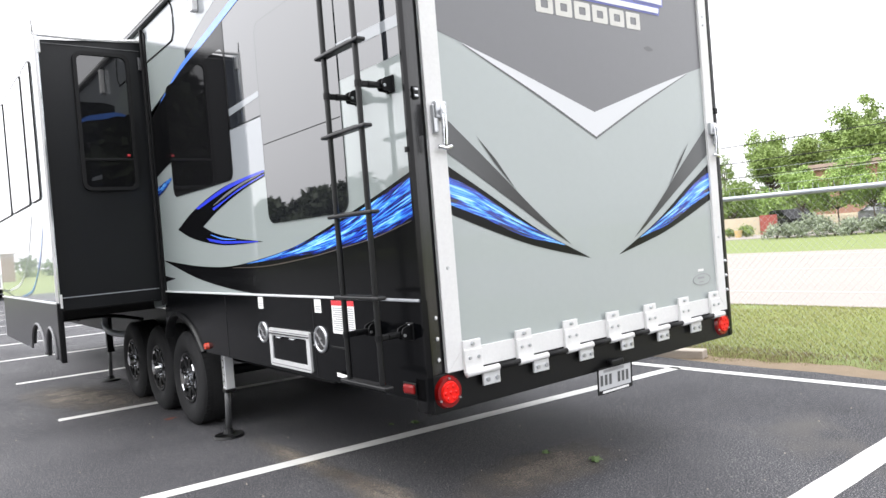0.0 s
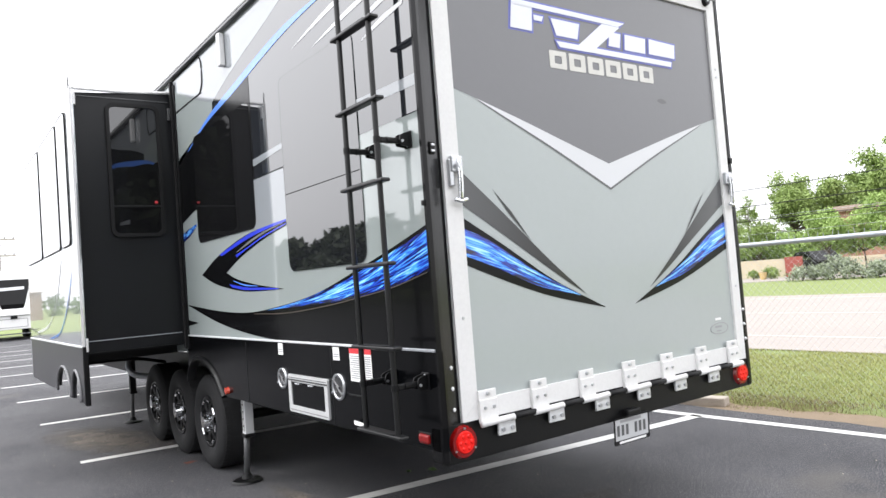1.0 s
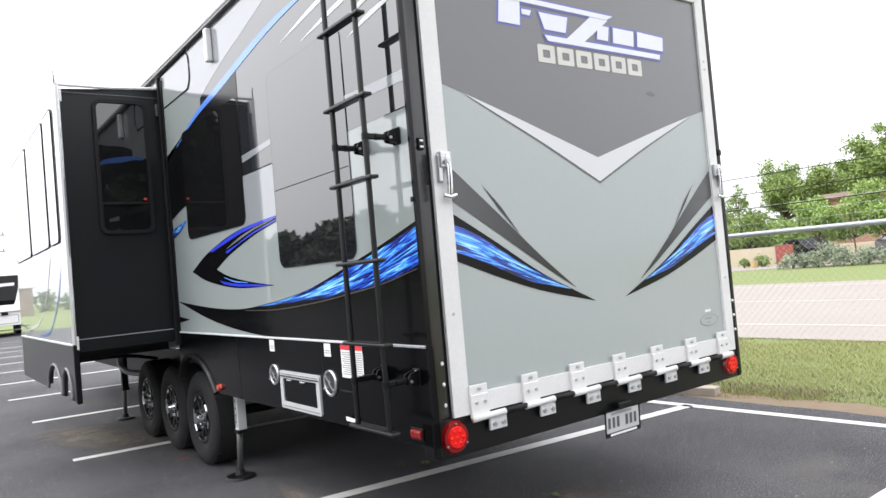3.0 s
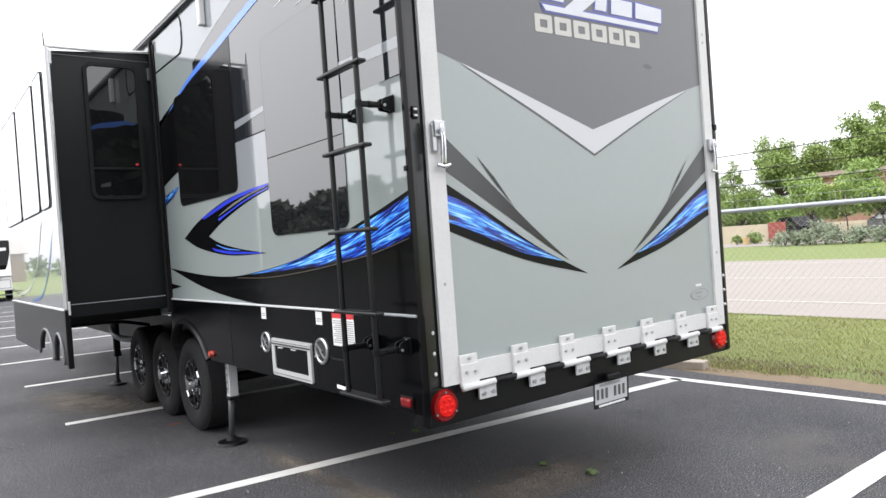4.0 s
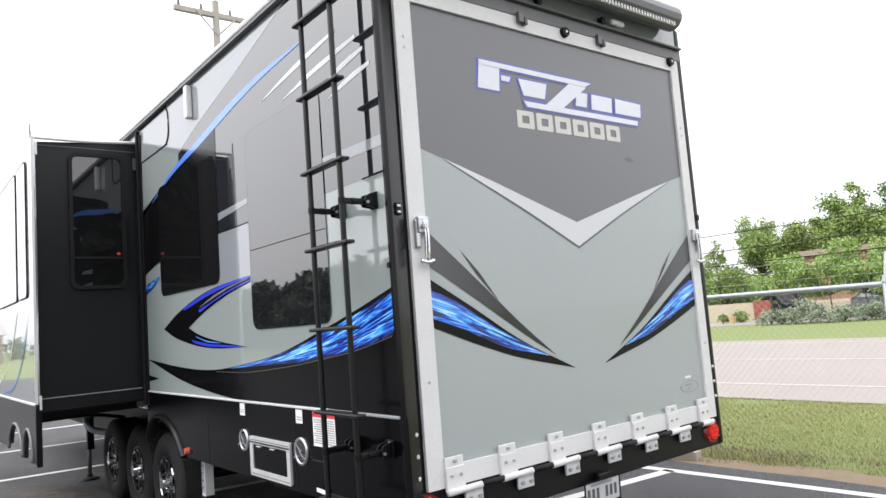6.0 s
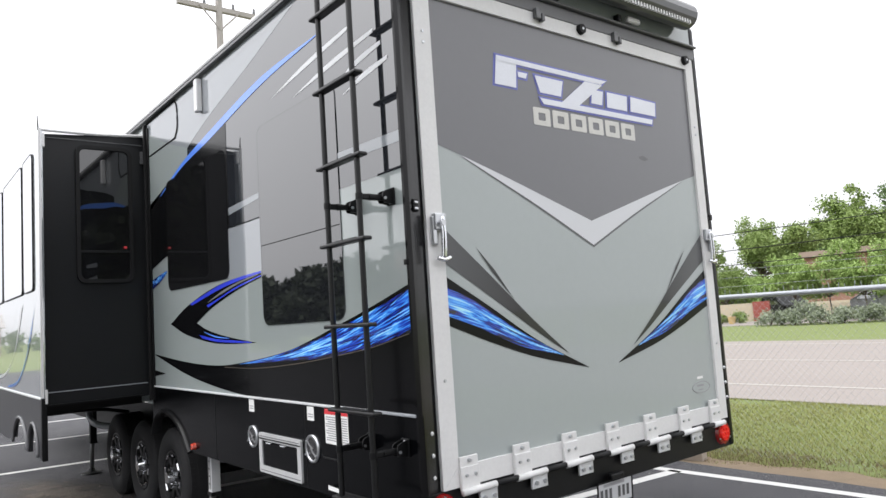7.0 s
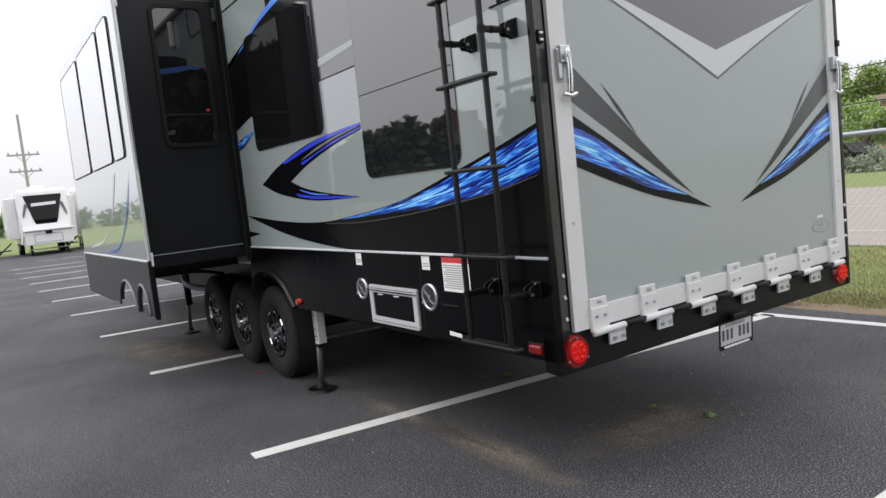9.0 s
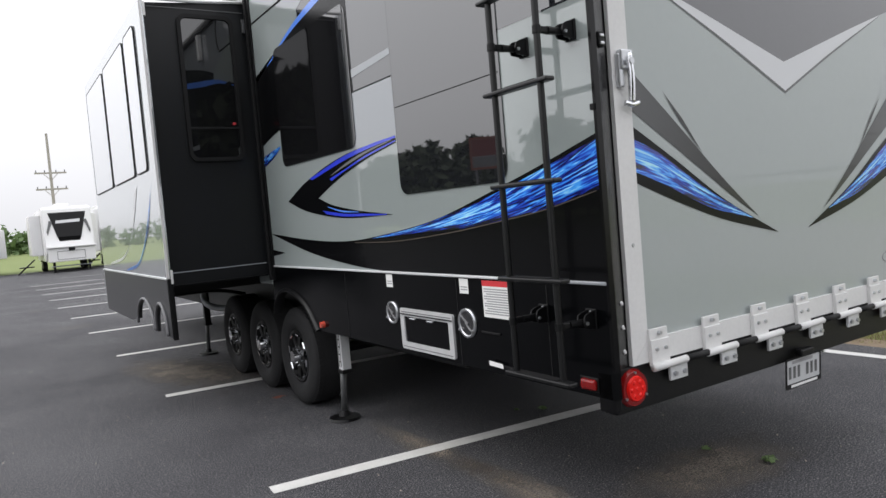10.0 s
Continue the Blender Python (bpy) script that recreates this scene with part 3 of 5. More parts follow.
side_window(2.0, 3.29, 1.95, 2.85, ())
side_window(0.50, 1.48, 1.615, 2.86, (2.105,), glass=FIELDGLASS)
hatch = [(3.79, 3.475)] + rounded(2.955, 3.90, 3.165, 3.475, 0.11, 5)[6:18] + [(3.79, 3.165)]
part("hatch_seal", bent([(-0.006, *q) for q in hatch], 0.006, 6, 2), BLACKRUBBER, rv, "thin black rounded hatch seal", True)

# lower skirt with the wheel arch
flare = [(2.905, 0.69), (2.96, 0.745), (3.06, 0.835), (3.2, 0.908), (3.38, 0.957), (3.54, 0.957), (3.67, 0.915), (3.75, 0.84), (3.785, 0.76)]
arch = smooth_line([(*q, 0) for q in flare], 6)


def skirt_bottom(y):
    if y < arch[0].x:
        return 0.705
    for p, q in zip(arch, arch[1:]):
        if p.x <= y <= q.x:
            return p.y + (q.y - p.y) * (y - p.x) / (q.x - p.x) + 0.006
    return arch[-1].y


bm = bmesh.new()
ys = [-0.066, 0.6, 1.4, 2.2, 2.9] + [2.906 + k * 0.0293 for k in range(31)] + [3.80]
rows = []
for y in ys:
    zb = skirt_bottom(y)
    rows.append([bm.verts.new(p) for p in ((-0.004, y, zb), (-0.004, y, TRIM - 0.004), (0.03, y, TRIM - 0.004), (0.03, y, zb))])
for u, v in zip(rows, rows[1:]):
    for k in range(4):
        bm.faces.new((u[k], v[k], v[(k + 1) % 4], u[(k + 1) % 4]))
bm.faces.new(rows[0])
bm.faces.new(rows[-1])
skirt = part("skirt", bm, BLACKSKIRT, rv, "glossy black lower skirt")
# unseen far skirt, hung lower to block light from the road side
part("skirt", box(W - 0.045, W - 0.03, 0.06, 11.4, 0.62, 1.02), BLACKSKIRT, rv, "glossy black lower skirt")
part("skirt", box(-0.004, 0.03, 7.80, 11.4, 0.72, 1.164), BLACKSKIRT, rv, "glossy black lower skirt")
part("trim_rail", box(-0.016, 0.0, -0.062, 0.29, TRIM - 0.006, TRIM + 0.007, 0.003), GALV, rv, "dull aluminium trim rail")
part("trim_rail", box(-0.016, 0.0, 0.31, 3.80, TRIM - 0.006, TRIM + 0.007, 0.003), ALUM, rv, "aluminium trim rail")
def moulded_lip(line, x, wide, proud, inner):
    """A flat moulded lip along an arch: a rolled face on the skirt that turns in under it."""
    pts = [Vector((p[0], p[1])) for p in smooth_line([(*q, 0) for q in line], 6)]
    bm, rows = bmesh.new(), []
    for i, p in enumerate(pts):
        d = (pts[min(i + 1, len(pts) - 1)] - pts[max(i - 1, 0)]).normalized()
        o = Vector((-d.y, d.x))
        if o.y < 0 and abs(d.x) > 0.3:
            o = -o
        rows.append([bm.verts.new((xx, (p + o * k).x, (p + o * k).y)) for k, xx in ((wide, x), (wide * 0.8, x - proud * 0.7), (wide * 0.35, x - proud), (0, x - proud * 0.8), (0, x + inner))])
    for u, v in zip(rows, rows[1:]):
        for k in range(4):
            bm.faces.new((u[k], v[k], v[k + 1], u[k + 1]))
    return bm


part("fender_flare", moulded_lip(flare, -0.005, 0.032, 0.024, 0.05), BLACKPAINT, rv, "black moulded fender flare", True)
part("wheel_well", box(0.34, 0.36, 2.95, 6.25, 0.60, 0.984), BLACKPAINT, rv, "black wheel well liner")
part("wheel_well", box(0.05, 0.34, 2.97, 6.25, 0.985, 0.998), BLACKPAINT, rv, "black wheel well liner")
for y in (0.30, 1.0, 2.35):
    part("skirt_seam", box(-0.0055, -0.004, y - 0.003, y + 0.003, 0.71, TRIM - 0.02), BLACKRUBBER, rv)
part("panel_lip", box(-0.02, -0.004, 0.31, 0.66, 0.735, 0.752, 0.003), BLACKPAINT, rv, "black hatch lip")
part("sticker", flat([(0.63, 0.738), (0.74, 0.742), (0.74, 0.765), (0.63, 0.76)], on_side(0.021)), STICKER, rv, "small white sticker")
part("hatch_lip", box(-0.012, -0.004, 0.65, 0.80, 0.893, 0.903, 0.003), BLACKPAINT, rv, "black hatch lip")

# framed access door with two ports
door = part("access_door", ring(rounded(1.045, 1.60, 0.727, 0.963, 0.008, 1), rounded(1.088, 1.557, 0.768, 0.918, 0.006, 1), on_side(0.018), IN_X * 0.016), DOORALUM, rv, "aluminium framed service door")
part("door_panel", slab(rounded(1.086, 1.559, 0.766, 0.920, 0.006, 1), on_side(0.010), IN_X * 0.006), BLACKSKIRT, door, "black door panel")
for z in (0.742, 0.944):
    part("frame_groove", box(-0.0195, -0.0178, 1.06, 1.585, z - 0.002, z + 0.002), GUNMETAL, door)
part("door_lip", box(-0.024, -0.018, 1.05, 1.595, 0.928, 0.934), BLACKRUBBER, door)
for y in (1.26, 1.45):
    part("latch", box(-0.03, -0.01, y - 0.03, y + 0.03, 0.903, 0.915, 0.004), CHROME, door, "chrome thumb latch")
for y, z, r in ((1.710, 0.926, 0.068), (0.921, 0.929, 0.076)):
    port = part("port", ring(circle(y, z, r), circle(y, z, r * 0.80), on_side(0.014), IN_X * 0.012), STEEL, rv, "round port with a chrome bezel", True)
    part("port_cap", slab(circle(y, z, r * 0.81), on_side(0.010), IN_X * 0.008), DARKGLASS, port, "dark glossy round cap")
    for d in (-0.28, 0.28):
        part("cap_grip", bent([(-0.012, y - r * 0.42 + r * d, z - r * 0.30 + r * d), (-0.015, y + r * d, z + r * d), (-0.012, y + r * 0.42 + r * d, z + r * 0.34 + r * d)], r * 0.07, 6, 2), CAPGREY, port)
    for k in range(3):
        t = radians(90 + 120 * k)
        yy, zz = y + r * 0.88 * math.cos(t), z + r * 0.88 * math.sin(t)
        part("bolt", slab(circle(yy, zz, 0.006, 8), on_side(0.024), IN_X * 0.006), STEEL, port)


def sticker(y0, y1, z0, z1, red, lines, place=on_side(0.0065), on=rv):
    s = part("sticker", flat([(y0, z0), (y1, z0), (y1, z1), (y0, z1)], place), STICKER, on, "white warning sticker" if red else "small white sticker")
    deeper = lambda p: place(p) + (place(p) - place((p[0], p[1]))) + Vector((-0.001, 0, 0))
    if red:
        part("sticker_head", flat([(y0, z1 - 0.028), (y1, z1 - 0.028), (y1, z1), (y0, z1)], deeper), STICKERRED, s, "red warning heading")
    for k in range(lines):
        z = z1 - 0.042 - k * (z1 - z0 - 0.05) / max(1, lines)
        part("print_bar", flat([(y0 + 0.008, z - 0.0028), (y1 - 0.012 - 0.02 * (k % 3 == 2), z - 0.0028), (y1 - 0.012 - 0.02 * (k % 3 == 2), z + 0.0028), (y0 + 0.008, z + 0.0028)], deeper), PRINT, s)


sticker(0.531, 0.770, 0.974, 1.154, True, 11)
sticker(1.678, 1.756, 1.079, 1.156, False, 2)
sticker(0.889, 0.968, 1.080, 1.156, False, 2)

lamp = part("side_marker", box(-0.022, -0.003, 0.029, 0.119, 0.730, 0.776, 0.012), REDLENS, rv, "red side marker lamp")
part("lamp_base", box(-0.009, -0.003, 0.021, 0.127, 0.723, 0.783, 0.004), BLACKPAINT, lamp)
lamp = part("side_marker", tube((-0.004, 2.785, 0.757), (-0.032, 2.785, 0.757), 0.027, 0.022), AMBERLENS, rv, "amber side marker lamp")
part("wall_lamp", box(-0.05, -0.004, 2.39, 2.45, 3.21, 3.46, 0.01), RVWHITE, rv, "white vertical wall fixture")

# corner mouldings
bm = bmesh.new()
prof = [(-0.008, -0.060), (-0.007, -0.074), (0.016, -0.078), (0.021, -0.064), (0.05, -0.052), (0.116, -0.022), (0.120, 0.03), (0.012, 0.03), (0.012, -0.060)]
lo, hi = [bm.verts.new((x, y, 0.815)) for x, y in prof], [bm.verts.new((x, y, ROOF)) for x, y in prof]
for i in range(len(prof)):
    j = (i + 1) % len(prof)
    bm.faces.new((lo[i], lo[j], hi[j], hi[i]))
bm.faces.new(lo)
bm.faces.new(hi[::-1])
part("corner_moulding", bm, COLUMN, rv, "black corner moulding")
part("corner_foot", box(-0.004, 0.040, -0.055, 0.03, 0.648, 0.815, 0.008), COLUMN, rv, "black corner foot")
part("corner_moulding", box(2.562, W + 0.03, -0.02, 0.05, 0.62, ROOF, 0.02), COLUMN, rv, "black corner moulding")
part("door_gap", box(0.128, 2.562, 0.002, 0.06, 0.80, ROOF), BLACKRUBBER, rv, "black gap round the ramp")
for z in (1.075, 0.977, 0.879):
    part("rivet", tube((0.095, -0.028, z), (0.091, -0.042, z), 0.012, 0.006, 8), WHITEFRAME, rv)
    part("rivet", tube((2.582, -0.018, z + 0.06), (2.582, -0.028, z + 0.06), 0.012, 0.006, 8), STEEL, rv)
catch = part("moulding_catch", box(0.050, 0.084, -0.058, -0.030, 2.085, 2.145, 0.006), BLACKPAINT, rv, "black corner catch")
for z in (2.093, 2.122):
    part("catch_tongue", box(0.056, 0.078, -0.063, -0.055, z, z + 0.012, 0.003), STEEL, catch)
part("corner_nub", box(-0.016, -0.004, -0.070, -0.048, 1.84, 1.865, 0.003), BLACKPAINT, rv)
part("moulding_catch", box(2.572, 2.606, -0.034, -0.01, 2.13, 2.17, 0.006), BLACKPAINT, rv, "black corner catch")

# rear bumper and lamps
part("bumper", box(0.05, W + 0.01, -0.012, 0.06, 0.622, 0.806, 0.006), BLACKPAINT, rv, "black rear bumper panel")
for x in (0.146, 2.487):
    tl = part("tail_lamp", tube((x, -0.011, 0.719), (x, -0.030, 0.719), 0.080, 0.070, 32), REDLENS, rv, "round red tail lamp", False)
    part("lens", tube((x, -0.029, 0.719), (x, -0.040, 0.719), 0.054, 0.048, 28), REDBRIGHT, tl, "bright red lens")
    for k in range(7):
        r, t = (0.032, radians(60 * k)) if k < 6 else (0, 0)
        part("bulb_dot", tube((x + r * math.cos(t), -0.039, 0.719 + r * math.sin(t)), (x + r * math.cos(t), -0.044, 0.719 + r * math.sin(t)), 0.011, 0.006, 8), REDBRIGHT, tl)
    for k in range(3):
        t = radians(90 + 120 * k)
        part("screw", tube((x + 0.066 * math.cos(t), -0.028, 0.719 + 0.066 * math.sin(t)), (x + 0.066 * math.cos(t), -0.036, 0.719 + 0.066 * math.sin(t)), 0.005, None, 8), STEEL, tl)

# ramp door
ramp = thing("ramp_door", (1.35, 0, 0.8), "closed grey ramp door with charcoal top and chevron", "ramp door")
REAR1, REAR2, REAR3, REAR4 = on_rear(0.007), on_rear(0.008), on_rear(0.009), on_rear(0.010)
part("skin", box(0.24, 2.482, -0.006, 0.001, 0.86, 3.19), RAMPGREY, ramp, "smooth grey ramp skin")
A, B, TOP = (0.148, 0.2475), (2.474, 2.560), (3.175, 3.255)


def mitred(points):
    return slab(points, on_rear(0.022), IN_Y * 0.02)


part("frame_rail", mitred([(A[0], 0.808), (A[1], 0.905), (A[1], TOP[0]), (A[0], TOP[1])]), WHITEFRAME, ramp, "white aluminium frame rail")
part("frame_rail", mitred([(B[1], 0.808), (B[0], 0.905), (B[0], TOP[0]), (B[1], TOP[1])]), WHITEFRAME, ramp, "white aluminium frame rail")
part("frame_rail", mitred([(A[0], TOP[1] + 0.001), (A[1], TOP[0] + 0.001), (B[0], TOP[0] + 0.001), (B[1], TOP[1] + 0.001)]), WHITEFRAME, ramp, "white aluminium frame rail")
part("frame_rail", mitred([(A[0] + 0.001, 0.808), (A[1] + 0.001, 0.904), (B[0] - 0.001, 0.904), (B[1] - 0.001, 0.808)]), WHITEFRAME, ramp, "white aluminium frame rail")
top_edge = [(0.247, 2.433), (0.41, 2.388), (0.72, 2.295), (1.0, 2.20), (1.361, 2.09)]
mirror = lambda pts: [(2.722 - x, z) for x, z in pts]
for side in (top_edge, mirror(top_edge)):
    part("top_field", strip([(x, 3.176) for x, z in side], side, REAR1), RAMPDARK, ramp, "charcoal upper field")
chev_u = [(0.41, 2.388), (0.72, 2.295), (1.0, 2.206), (1.361, 2.091)]
chev_l = [(0.41, 2.385), (0.60, 2.302), (0.95, 2.148), (1.361, 1.95)]
chev_s = [(0.41, 2.381), (0.60, 2.294), (0.95, 2.136), (1.361, 1.937)]
for f, flame in ((list, FLAME_FALL), (mirror, FLAME_RISE)):
    part("chevron", strip(f(chev_u), f(chev_l), REAR2), CHEVRON, ramp, "pale silver chevron")
    part("chevron_shade", strip(f(chev_l), f(chev_s), REAR2), GUNMETAL, ramp, "dark chevron underline")
    part("spike", strip(f([(0.247, 2.03), (0.53, 1.798), (0.83, 1.545), (1.085, 1.35)]), f([(0.247, 1.855), (0.55, 1.67), (0.89, 1.46), (1.085, 1.35)]), REAR2), SPIKEFADE, ramp, "gunmetal spike stripe")
    part("spike_notch", flat(f([(0.455, 1.93), (0.557, 1.803), (0.70, 1.655), (0.572, 1.815)]), REAR3), SPIKE, ramp)
    part("wing", strip(f([(0.247, 1.79), (0.51, 1.64), (0.84, 1.445), (1.235, 1.264)]), f([(0.247, 1.555), (0.53, 1.45), (0.83, 1.355), (1.235, 1.264)]), REAR2), BLACKVINYL, ramp, "black wing stripe")
    part("wing_flame", strip(f([(0.247, 1.735), (0.42, 1.665), (0.7, 1.505), (1.03, 1.352)]), f([(0.247, 1.60), (0.46, 1.525), (0.72, 1.42), (1.03, 1.348)]), REAR3), flame, ramp, "blue flame wing")
part("smudge", strip([(1.87, 2.512), (1.915, 2.522), (1.96, 2.507)], [(1.87, 2.502), (1.915, 2.49), (1.96, 2.499)], REAR2, 8), GUNMETAL, ramp)
part("badge", slab([(2.31 + 0.100 * math.cos(radians(15 * k)), 1.035 + 0.038 * math.sin(radians(15 * k))) for k in range(24)], REAR2, IN_Y * 0.002), RAMPGREY, ramp, "small oval maker badge")
part("badge_ring", ring([(2.31 + 0.100 * math.cos(radians(15 * k)), 1.035 + 0.038 * math.sin(radians(15 * k))) for k in range(24)], [(2.31 + 0.094 * math.cos(radians(15 * k)), 1.035 + 0.033 * math.sin(radians(15 * k))) for k in range(24)], REAR3, IN_Y * 0.001), PRINT, ramp)
part("badge_bar", flat([(2.262, 1.04), (2.338, 1.04), (2.338, 1.052), (2.262, 1.052)], REAR3), PRINT, ramp)
part("badge_bar", flat([(2.275, 1.016), (2.325, 1.016), (2.325, 1.023), (2.275, 1.023)], REAR3), PRINT, ramp)
part("badge_bar", flat([(2.27, 1.088), (2.335, 1.088), (2.335, 1.104), (2.27, 1.104)], REAR3), STICKER, ramp)

# maker's marks as plain blocks
MARKS = (
    [(0.690, 2.958), (0.840, 2.958), (0.825, 2.798), (0.668, 2.798)],
    [(0.845, 2.892), (0.918, 2.892), (0.905, 2.862), (0.845, 2.862)],
    [(0.975, 2.893), (1.205, 2.893), (1.180, 2.800), (1.010, 2.800)],
    [(1.400, 2.925), (1.560, 2.925), (1.330, 2.765), (1.180, 2.765)],
    [(1.462, 2.885), (1.562, 2.885), (1.545, 2.798), (1.445, 2.798)],
    [(1.600, 2.888), (1.795, 2.888), (1.785, 2.792), (1.590, 2.792)],
    [(1.830, 2.892), (2.090, 2.886), (2.080, 2.796), (1.820, 2.796)],
    [(0.690, 2.958), (1.605, 2.956), (1.545, 2.926), (0.700, 2.930)],
    [(1.004, 2.768), (2.045, 2.770), (2.036, 2.738), (1.030, 2.736)],
)
for k, outline in enumerate(MARKS):
    cx, cz = sum(q[0] for q in outline) / 4, sum(q[1] for q in outline) / 4
    grown = [(x + math.copysign(0.013, x - cx), z + math.copysign(0.011, z - cz)) for x, z in outline]
    part("mark_outline", flat(grown, on_rear(0.008 + 0.0003 * k)), LOGOBLUE, ramp)
    part("mark_block" if k < 7 else "mark_bar", flat(outline, on_rear(0.0115 + 0.0003 * k)), LOGOWHITE, ramp, "pale maker's mark shape")
for k in range(6):
    x = 0.945 + 0.154 * k
    block = ring(rounded(x, x + 0.134, 2.612, 2.712, 0.006, 1), rounded(x + 0.040, x + 0.096, 2.640, 2.684, 0.004, 1), REAR3, IN_Y * 0.001)
    part("mark_block", block, LOGOCHROME, ramp, "small chrome maker's mark block")

# hinges along the bottom of the ramp
for k, x in enumerate((0.243, 0.588, 0.943, 1.299, 1.649, 1.997, 2.341)):
    plate = part("hinge_plate", box(x, x + 0.112, -0.034, -0.022, 0.79, 0.945, 0.003), WHITEFRAME, ramp, "white steel hinge plate")
    part("plate_fold", box(x, x + 0.112, -0.041, -0.033, 0.79, 0.90, 0.003), WHITEFRAME, plate)
    for dx, dz in ((0.055, 0.925), (0.03, 0.86), (0.085, 0.86)):
        part("bolt", tube((x + dx, -0.032, dz), (x + dx, -0.05, dz), 0.010, 0.007, 8), STEEL, plate)
    part("hinge_knuckle", tube((x - 0.005, -0.05, 0.788), (x + (0.20 if k < 6 else 0.125), -0.05, 0.792), 0.016), WHITEFRAME, plate, "white hinge tube", True)
    if k < 6:
        part("hinge_rod", tube((x + 0.20, -0.05, 0.792), (x + 0.345, -0.05, 0.792), 0.0145), BLACKRUBBER, plate, "black hinge sleeve", True)
        br = part("hinge_bracket", box(x + 0.105, x + 0.215, -0.042, -0.028, 0.712, 0.775, 0.003), ALUM, plate, "zinc hinge bracket")
        for dx in (0.13, 0.19):
            part("bolt", tube((x + dx, -0.04, 0.74), (x + dx, -0.054, 0.74), 0.011, None, 6), STEEL, plate)


# ramp latches
def cam_latch(x, z, s):
    l = part("cam_latch", box(x - 0.035, x + 0.035, -0.05, -0.022, z + 0.02, z + 0.10, 0.006), STEEL, ramp, "chrome cam latch")
    part("latch_base", box(x - 0.03 * s - 0.016, x - 0.03 * s + 0.016, -0.042, -0.022, z - 0.05, z + 0.085, 0.006), STEEL, l)
    part("latch_handle", bent([(x + 0.01, -0.048, z + 0.085), (x + 0.01, -0.054, z), (x + 0.008, -0.054, z - 0.06), (x + 0.006, -0.05, z - 0.112)], 0.015, 8), CHROME, l, "chrome latch handle", True)
    part("latch_foot", bent([(x - 0.03, -0.05, z - 0.115), (x + 0.004, -0.055, z - 0.122), (x + 0.045, -0.05, z - 0.112)], 0.011, 8), CHROME, l, "", True)
    part("keyhole", tube((x, -0.068, z + 0.05), (x, -0.074, z + 0.05), 0.013, None, 12), STEEL, l)


cam_latch(0.212, 1.985, 1)
cam_latch(2.520, 1.965, -1)
for x in (1.387, 2.462, 0.28):
    b = part("ramp_bumper", tube((x, -0.022, 3.235), (x, -0.046, 3.235), 0.033, 0.028, 20), BLACKRUBBER, ramp, "round black rubber bumper", False)
    part("bumper_bolt", tube((x, -0.045, 3.235), (x, -0.050, 3.235), 0.008, None, 8), STEEL, b)
for x, z in ((0.197, 2.93), (0.197, 2.985), (2.517, 2.72), (2.517, 2.775), (0.197, 1.30), (2.517, 1.30)):
    part("frame_bolt", tube((x, -0.020, z), (x, -0.027, z), 0.009, 0.007, 8), STEEL, ramp)
for x in (1.02, 1.707):
    c = part("top_catch", box(x - 0.03, x + 0.01, -0.05, -0.022, 3.215, 3.275, 0.004), GUNMETAL, ramp, "small zinc catch")
    part("catch_hook", box(x + 0.012, x + 0.034, -0.055, -0.022, 3.205, 3.25, 0.004), GUNMETAL, c)

# cap above the ramp and the light bar housing
part("rear_cap", box(0.10, W, -0.024, 0.06, 3.258, 3.335, 0.006), CAPGREY, rv, "grey-black strip above the ramp")
part("rear_cap_lip", box(0.06, W, -0.05, 0.05, 3.336, 3.352, 0.005), GUNMETAL, rv)
part("rear_cap_panel", box(0.02, W - 0.03, -0.02, 0.06, 3.353, 3.55, 0.01), GREY, rv, "grey top cap panel")
bar = part("light_bar", bent([(0.15, -0.11, 3.50), (1.3, -0.11, 3.50), (2.41, -0.11, 3.50)], 0.085, 14, 3), GUNMETAL, rv, "black awning and light bar housing", False)
part("end_pin", tube((2.41, -0.11, 3.485), (2.48, -0.11, 3.485), 0.014), BLACKPAINT, bar)
for k in range(70):
    x = 0.30 + 0.0295 * k
    part("led_tooth", box(x, x + 0.013, -0.174, -0.158, 3.42, 3.455), WHITEFRAME, bar)
cl = part("clearance_lamp", box(1.80, 1.93, -0.075, -0.045, 3.36, 3.395, 0.012), WHITEFRAME, rv, "white load lamp")
for x in (0.45, 1.15, 1.72):
    part("lamp_clip", box(x, x + 0.035, -0.06, -0.018, 3.352, 3.395, 0.006), BLACKPAINT, rv)

# licence plate
plate = thing("licence_plate", (1.35, -0.03, 0.58), "white licence plate with dark characters below the bumper", "licence plate")
PL = lambda p: Vector((p[0] - 0.016, -0.035 + 0.05 * (0.64 - p[1]), p[1]))
part("plate_frame", ring(rounded(1.198, 1.502, 0.492, 0.642, 0.008, 2), rounded(1.206, 1.494, 0.515, 0.634, 0.006, 2), lambda p: PL(p) + Vector((0, -0.004, 0)), IN_Y * 0.006), BLACKRUBBER, plate, "black plate frame")
part("plate_sheet", slab(rounded(1.199, 1.501, 0.493, 0.641, 0.008, 2), PL, IN_Y * 0.002), PLATE, plate, "white plate sheet")
for k in range(7):
    if k != 3:
        x = 1.222 + 0.0375 * k
        part("character_bar", flat([(x, 0.54), (x + 0.022, 0.54), (x + 0.022, 0.60), (x, 0.60)], lambda p: PL(p) + Vector((0, -0.0015, 0))), GUNMETAL, plate)
part("character_bar", flat([(1.25, 0.612), (1.43, 0.612), (1.43, 0.628), (1.25, 0.628)], lambda p: PL(p) + Vector((0, -0.0015, 0))), PRINT, plate)
part("character_bar", flat([(1.235, 0.498), (1.465, 0.498), (1.465, 0.511), (1.235, 0.511)], lambda p: PL(p) + Vector((0, -0.0055, 0))), STICKER, plate)
